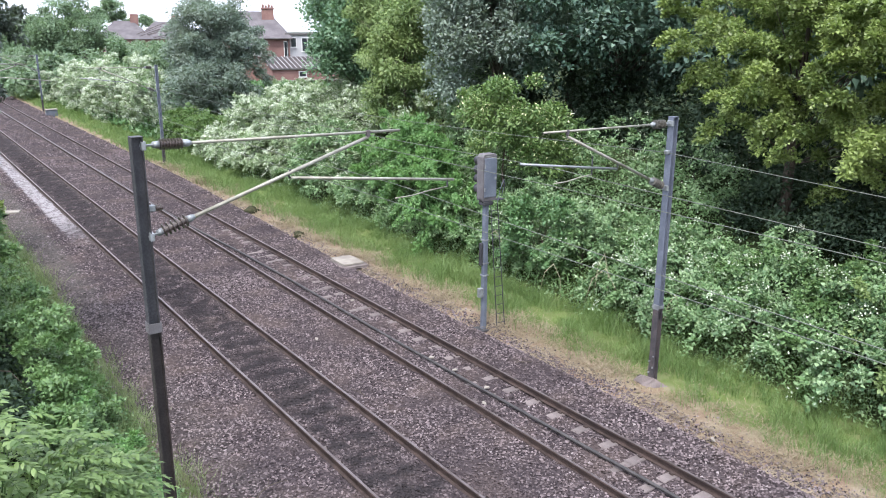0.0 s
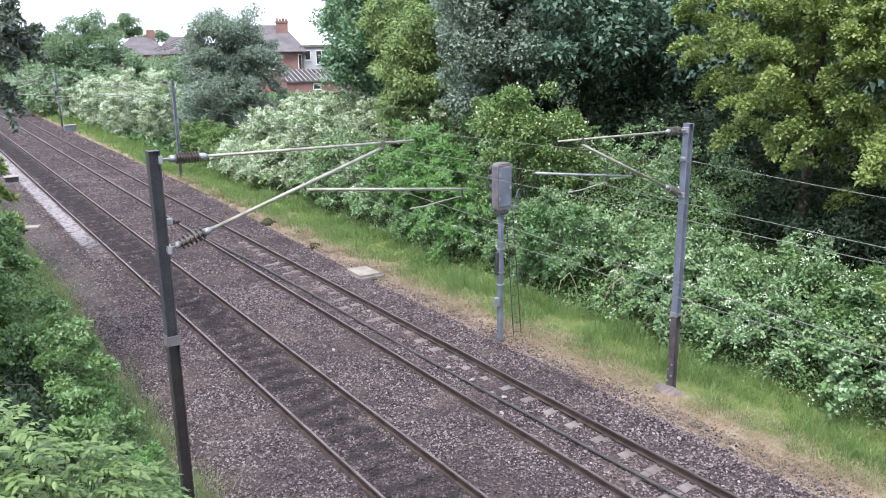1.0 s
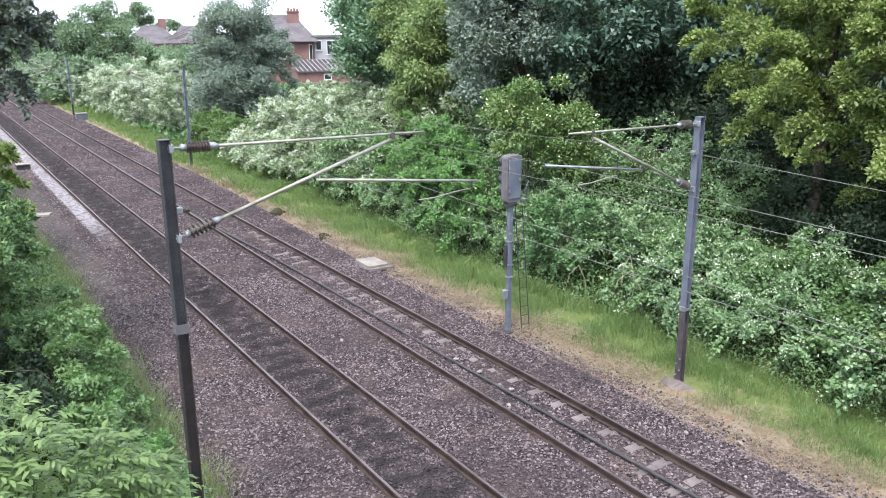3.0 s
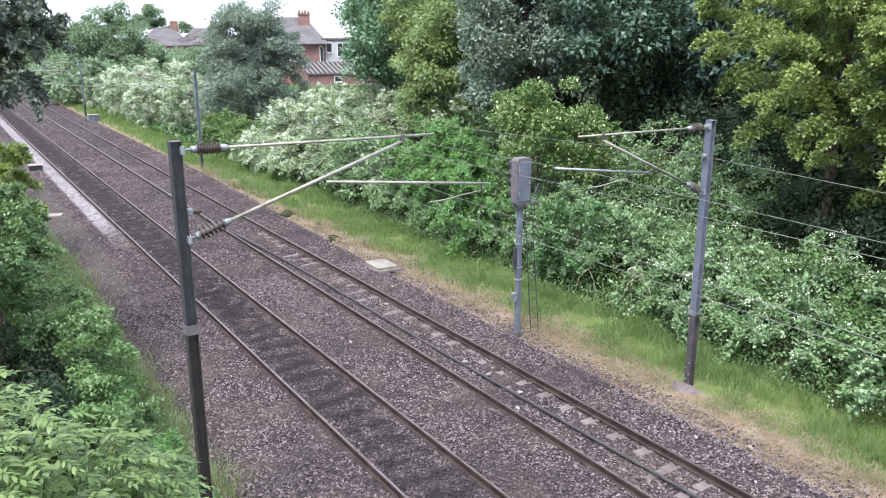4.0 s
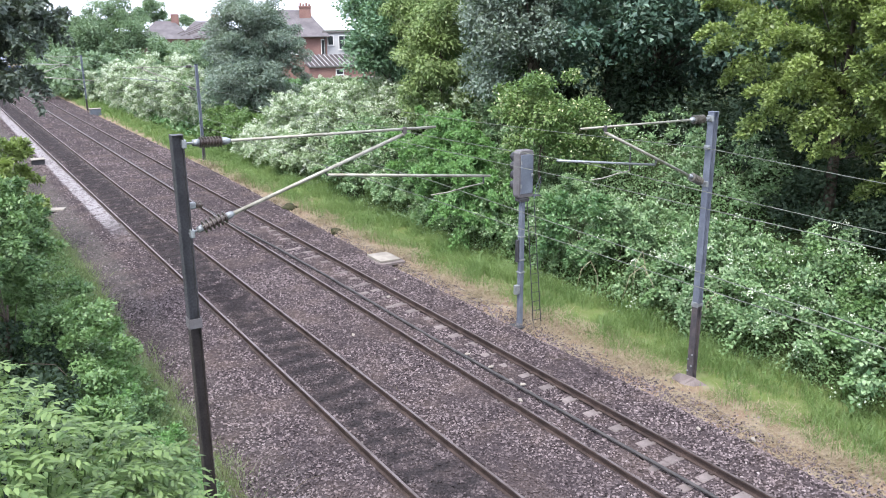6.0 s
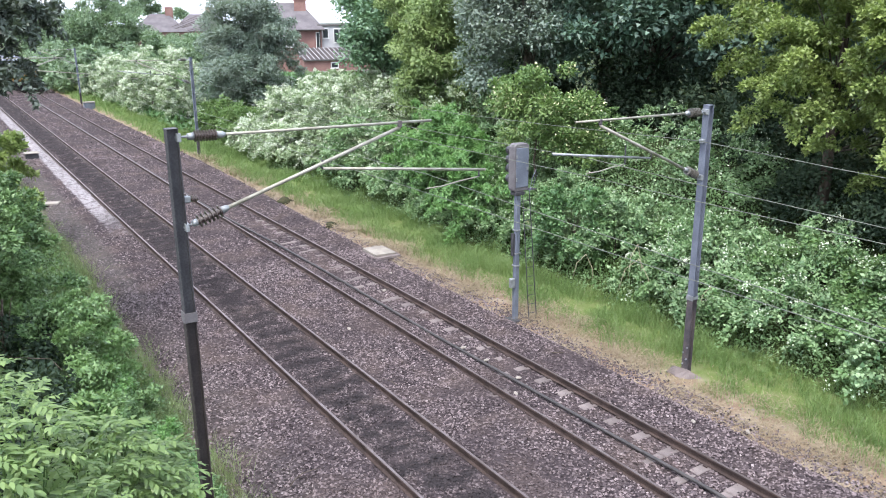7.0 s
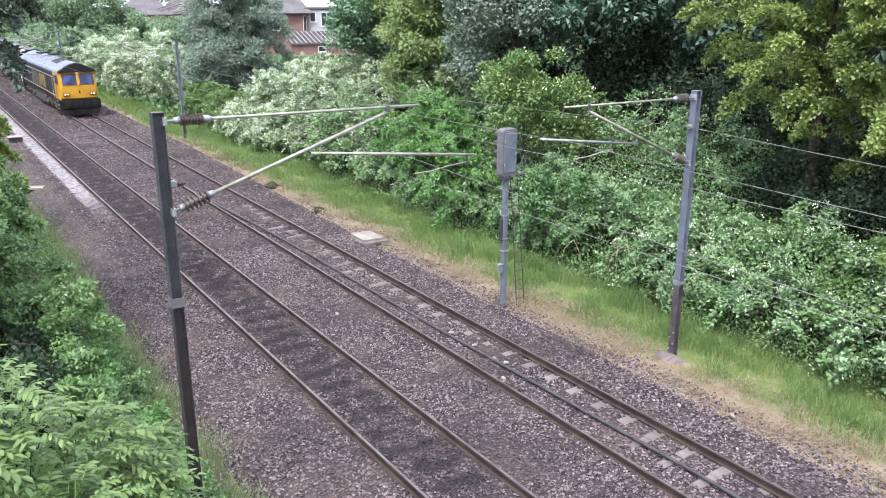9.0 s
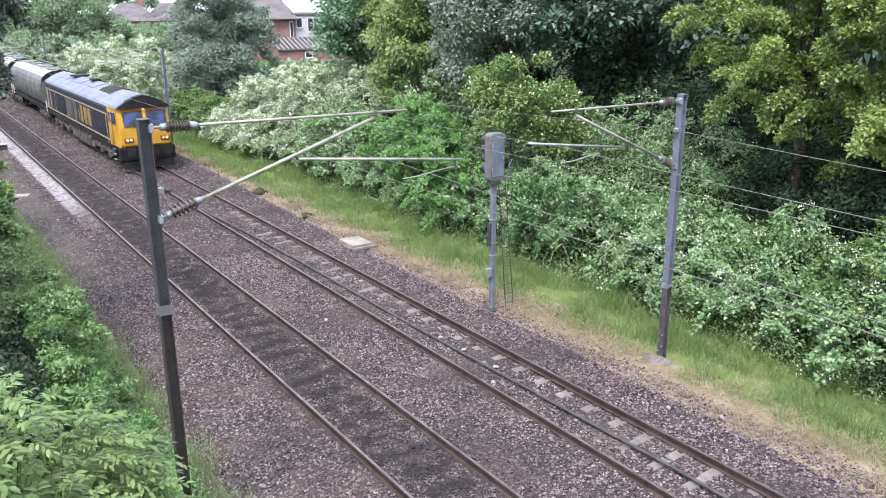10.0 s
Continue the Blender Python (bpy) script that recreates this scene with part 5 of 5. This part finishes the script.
def make_loco():
    """Its front is at y = 0, its body reaches back along +y; z = 0 is the rail head."""
    ob = thing("locomotive", "dark blue freight diesel locomotive with yellow cab front and lit headlamps", "locomotive", (TRACK, 42, HEAD))
    H = 1.30
    hull = part("body", extruded([(-H, 1.34), (H, 1.34), (H, 3.0), (1.26, 3.12), (-1.26, 3.12), (-H, 3.0)], 2.35, 20.6), BLUE, ob, "dark blue body side")
    roof = [(-1.30, 3.12), (1.30, 3.12), (1.22, 3.24), (0.85, 3.46), (0.42, 3.66), (0, 3.76), (-0.42, 3.66), (-0.85, 3.46), (-1.22, 3.24)]
    part("roof", extruded(roof, 0.42, 20.6), ROOFGREY, ob, "grey roof with the sky's reflection in its blue", False)
    part("roof_end", extruded([(x * 0.975, z + 0.012) for x, z in roof], 0.16, 0.62), BLACK, ob, "black roof front")
    for y, l in ((5.4, 2.6), (9.0, 1.8), (12.9, 2.6), (16.8, 2.4)):
        part("roof_hatch", extruded([(-0.66, 3.5), (0.66, 3.5), (0.66, 3.575), (0.42, 3.69), (0, 3.79), (-0.42, 3.69), (-0.66, 3.575)], y - l / 2, y + l / 2), BLACK if y < 7 else ROOFGREY, ob)
    part("exhaust", block((0.5, 0.8, 0.12), (0, 10.6, 3.84), 0.02), BLACK, ob)
    part("radiator_fan", rod([(0, 15.0, 3.78), (0, 15.0, 3.86)], 0.6, 18), GRILLE, ob)
    # cab
    bm = bmesh.new()
    prof = [(0.30, 1.18), (0.12, 1.32), (0.12, 2.16), (0.40, 3.12), (2.35, 3.12), (2.35, 1.18)]
    a = [bm.verts.new((-H, y, z)) for y, z in prof]
    b = [bm.verts.new((H, y, z)) for y, z in prof]
    for i in range(6):
        bm.faces.new((a[i], a[(i + 1) % 6], b[(i + 1) % 6], b[i]))
    bm.faces.new(a[::-1]), bm.faces.new(b)
    bmesh.ops.recalc_face_normals(bm, faces=bm.faces)
    bmesh.ops.bevel(bm, geom=[e for e in bm.edges if abs(e.verts[0].co.x - e.verts[1].co.x) < 0.01 and e.verts[0].co.y < 1 and e.verts[1].co.y < 1], offset=0.09, segments=2, affect="EDGES")
    for v in bm.verts:
        v.co.x *= 0.925 + 0.075 * min(1.0, max(0.0, (v.co.y - 0.1) / 1.2))
    cab = part("cab", bm, YELLOW, ob, "bright yellow cab")
    lean = math.degrees(math.atan2(0.28, 0.96))
    for s in (-1, 1):
        frame_ = part("windscreen_surround", block((1.04, 0.05, 0.84), (s * 0.585, 0.235, 2.62), 0.04, turn=(-lean, 0, 0)), YELLOW, cab)
        part("windscreen", block((0.94, 0.03, 0.74), (s * 0.585, 0.205, 2.625), 0.03, turn=(-lean, 0, 0)), SCREEN, frame_, "patchy blue windscreen")
        part("wiper", rod([(s * 0.5, 0.09, 2.24), (s * 0.75, 0.19, 2.62)], 0.012, 4), BLACK, frame_)
        lamp = part("light_cluster", block((0.46, 0.06, 0.25), (s * 0.88, 0.10, 1.58), 0.03), PLATE, cab, "headlamp cluster")
        part("headlamp", rod([(s * 0.97, 0.07, 1.60), (s * 0.97, 0.05, 1.60)], 0.07, 14), LAMP, lamp, "lit headlamp")
        part("marker_lamp", rod([(s * 0.79, 0.07, 1.60), (s * 0.79, 0.05, 1.60)], 0.055, 12), LAMP, lamp)
        part("side_window", block((0.03, 0.5, 0.6), (s * 1.302, 1.18, 2.62), 0.02, turn=(0, 0, -s * 4)), SCREEN, cab, "dark side window")
        part("cab_door", block((0.03, 0.62, 1.72), (s * 1.302, 1.92, 2.08), 0.015), YELLOW, cab, "yellow cab door")
        part("door_window", block((0.02, 0.40, 0.5), (s * 1.322, 1.92, 2.62), 0.02), SCREEN, cab)
        for y in (1.55, 2.28):
            part("hand_rail", rod([(s * 1.40, y, 1.25), (s * 1.40, y, 2.7)], 0.02, 5), PALECONCRETE, cab)
        # body side: gold stripe, panels, louvres and painted lettering blocks
        part("stripe", block((0.012, 18.3, 0.09), (s * 1.304, 11.5, 1.39), 0.0), STRIPE, hull, "gold stripe")
        part("upper_stripe", block((0.012, 18.3, 0.06), (s * 1.304, 11.5, 2.70), 0.0), STRIPE, hull)
        for y, l, h, z in ((6.9, 0.85, 0.95, 2.08), (7.95, 0.75, 0.95, 2.08), (8.95, 0.7, 0.95, 2.08), (9.7, 0.3, 0.6, 1.95)):
            part("painted_sign", block((0.012, l, h), (s * 1.304, y, z), 0.0), GOLD, hull, "dull gold painted block")
        part("faded_panel", block((0.02, 3.2, 1.15), (s * 1.302, 11.9, 2.05), 0.004), TANGREY, hull, "tan-grey side panel")
        for y, l in ((17.3, 0.16), (19.0, 0.22), (20.15, 0.5)):
            part("rear_panel", block((0.012, l, 1.2), (s * 1.304, y, 2.05), 0.0), STRIPE, hull, "pale rear panel")
        for y, l in ((4.3, 2.9), (15.3, 2.6)):
            g = part("grille", block((0.03, l, 1.16), (s * 1.302, y, 2.05), 0.012), GRILLE, hull, "dark louvred grille")
            for k in range(8):
                part("louvre", block((0.03, l - 0.1, 0.05), (s * 1.322, y, 1.57 + 0.135 * k), 0.008, turn=(0, s * 25, 0)), GRILLE, g)
        for k in range(7):
            part("panel_rib", block((0.025, 0.05, 1.2), (s * 1.305, 2.7 + 2.9 * k, 2.05), 0.006), BLUE, hull)
    part("top_lamp", block((0.30, 0.08, 0.16), (0, 0.36, 3.05), 0.02), YELLOW, cab)
    part("top_headlamp", rod([(0, 0.325, 3.05), (0, 0.305, 3.05)], 0.07, 12), LAMP, cab, "lit top lamp")
    part("lamp_bracket", block((0.10, 0.06, 0.16), (0, 0.08, 1.75), 0.01), BLACK, cab)
    part("window_pillar", block((0.12, 0.04, 0.86), (0, 0.215, 2.63), 0.01, turn=(-lean, 0, 0)), YELLOW, cab)
    # under the body
    beam = part("buffer_beam", block((2.74, 0.35, 0.66), (0, 0.36, 0.86), 0.04), BLACK, ob, "black buffer beam")
    part("snow_plough", extruded([(-1.2, 0.12), (1.2, 0.12), (1.25, 0.5), (-1.25, 0.5)], 0.15, 0.45), BLACK, beam)
    for x in (-0.45, -0.3, 0.3, 0.45):
        part("brake_hose", rod([(x, 0.16, 0.95), (x, 0.06, 0.75), (x, 0.10, 0.45)], 0.025, 5), BLACK, beam)
    buffers(ob, 0.2, -1)
    part("solebar", block((2.5, 19.4, 0.28), (0, 10.8, 1.08), 0.02), BLACK, ob)
    part("fuel_tank", block((2.4, 5.2, 0.85), (0, 10.7, 0.62), 0.10), UNDER, ob, "grimy black fuel tank")
    part("air_tank", rod([(-1.12, 7.2, 0.85), (-1.12, 7.9, 0.85)], 0.16, 10), UNDER, ob)
    for s in (-1, 1):
        for k in range(3):
            part("step", block((0.10, 0.45, 0.03), (s * 1.22, 1.92, 0.42 + 0.28 * k), 0.006), FITTING, ob)
    for y in (5.0, 16.4):
        bogie(ob, y, (-2.0, 0, 2.0), 0.53)
        for a_ in (-2.0, 0, 2.0):
            wheelset(ob, y + a_, 0.53, 0.53)
    buffers(ob, 20.75, 1)
    part("rear_beam", block((2.55, 0.3, 0.6), (0, 20.55, 0.86), 0.03), BLACK, ob)
    return ob


def make_wagon():
    """A covered hopper: y = 0 is its leading buffer face."""
    ob = thing("hopper_wagon", "grey round-sided hopper wagon, toned pale on top as lit from above", "wagon", (TRACK, 64, HEAD), "hopper wagons")
    hull = part("body", extruded([(-0.95, 1.15), (0.95, 1.15), (1.2, 1.45), (1.34, 1.85), (1.4, 2.3), (1.38, 2.7), (1.28, 3.05), (1.08, 3.32), (-1.08, 3.32), (-1.28, 3.05), (-1.38, 2.7), (-1.4, 2.3), (-1.34, 1.85), (-1.2, 1.45)], 1.1, 16.5), WAGONSHADE, ob, "rounded hopper side in shaded grey")
    part("roof", extruded([(-1.08, 3.32), (1.08, 3.32), (0.84, 3.52), (0.45, 3.67), (0, 3.73), (-0.45, 3.67), (-0.84, 3.52)], 1.1, 16.5), WAGON, ob, "rounded hopper top in sky-lit pale grey")
    for y in (1.0, 16.42):
        part("end_hood", extruded([(-1.3, 3.06), (1.3, 3.06), (1.1, 3.34), (0.86, 3.54), (0.46, 3.69), (0, 3.75), (-0.46, 3.69), (-0.86, 3.54), (-1.1, 3.34)], y, y + 0.2), BLACK, ob, "black end hood")
    for k in range(8):
        for s in (-1, 1):
            part("side_rib", block((0.05, 0.08, 1.0), (s * 1.385, 1.6 + 2.05 * k, 2.3), 0.012), WAGONSHADE, hull)
    for k in range(4):
        part("roof_hatch", block((0.9, 2.4, 0.10), (0, 3.0 + 3.85 * k, 3.73), 0.02), WAGONSHADE, ob)
    for s in (-1, 1):
        part("walkway_rail", rod([(s * 0.75, 1.2, 3.85), (s * 0.75, 16.4, 3.85)], 0.02, 4), FITTING, ob)
        for y in (0.55, 17.05):
            part("end_post", block((0.07, 0.16, 0.75), (s * 1.22, y, 1.3), 0.008), WHITEPLATE, ob, "white end plate")
            part("end_ladder", block((0.35, 0.04, 1.5), (s * 0.8, y + (0.35 if y < 5 else -0.35), 1.9), 0.01), WAGON, ob)
        part("solebar", block((0.14, 17.0, 0.26), (s * 1.1, 8.8, 1.05), 0.015), BLACK, ob)
    for k in range(3):
        part("discharge_chute", extruded([(-0.55, 0.35), (0.55, 0.35), (0.98, 1.15), (-0.98, 1.15)], 4.2 + 3.4 * k, 6.4 + 3.4 * k), WAGONSHADE, ob)
    for y in (0.75, 16.85):
        part("end_platform", block((2.5, 0.9, 0.06), (0, y, 1.16), 0.01), BLACK, ob)
    for y in (2.3, 15.3):
        bogie(ob, y, (-0.9, 0.9), 0.46)
        for a_ in (-0.9, 0.9):
            wheelset(ob, y + a_, 0.46, 0.46)
    buffers(ob, 0.45, -1)
    buffers(ob, 17.15, 1)
    return ob


loco = make_loco()
wagon = make_wagon()
train = [(loco, 0.0), (wagon, 21.2)]
for k in range(1, 5):
    w = copy_thing(wagon, pose(TRACK, 64 + 17.6 * k, HEAD))
    train.append((w, 21.2 + 17.6 * k))
    for o in w.children:
        if o.name.startswith("wheelset"):
            WHEELS.append((o, 0.46, tuple(o.location)))

# ---------------------------------------------------------------- stones and sleepers
make_stones(72000, 4, 25, 0.056, 401)
make_stones(28000, 23, 56, 0.07, 402)
make_stones(13000, 50, 125, 0.105, 403)
add_sleepers(far_track, (R3, R4), 0.018, 1)
add_sleepers(near_track, (R1, R2), 0.012, 0)


# ---------------------------------------------------------------- movement
SPEED, FRONT_AT_END = 21.5, 41.3


def motions():
    """The train comes on at an even speed; its wheels roll."""
    for ob, behind in train:
        walk(ob, [(t, pose(TRACK, FRONT_AT_END + behind + SPEED * (10.0 - t), HEAD)) for t in (0.0, 2.5, 5.0, 7.5, 10.0)])
    for ob, r, (x, y, z) in WHEELS:
        walk(ob, [(k / 30, pose(x, y, z) @ Matrix.Rotation(SPEED * k / 30 / r, 4, "X")) for k in range(301)])


motions()
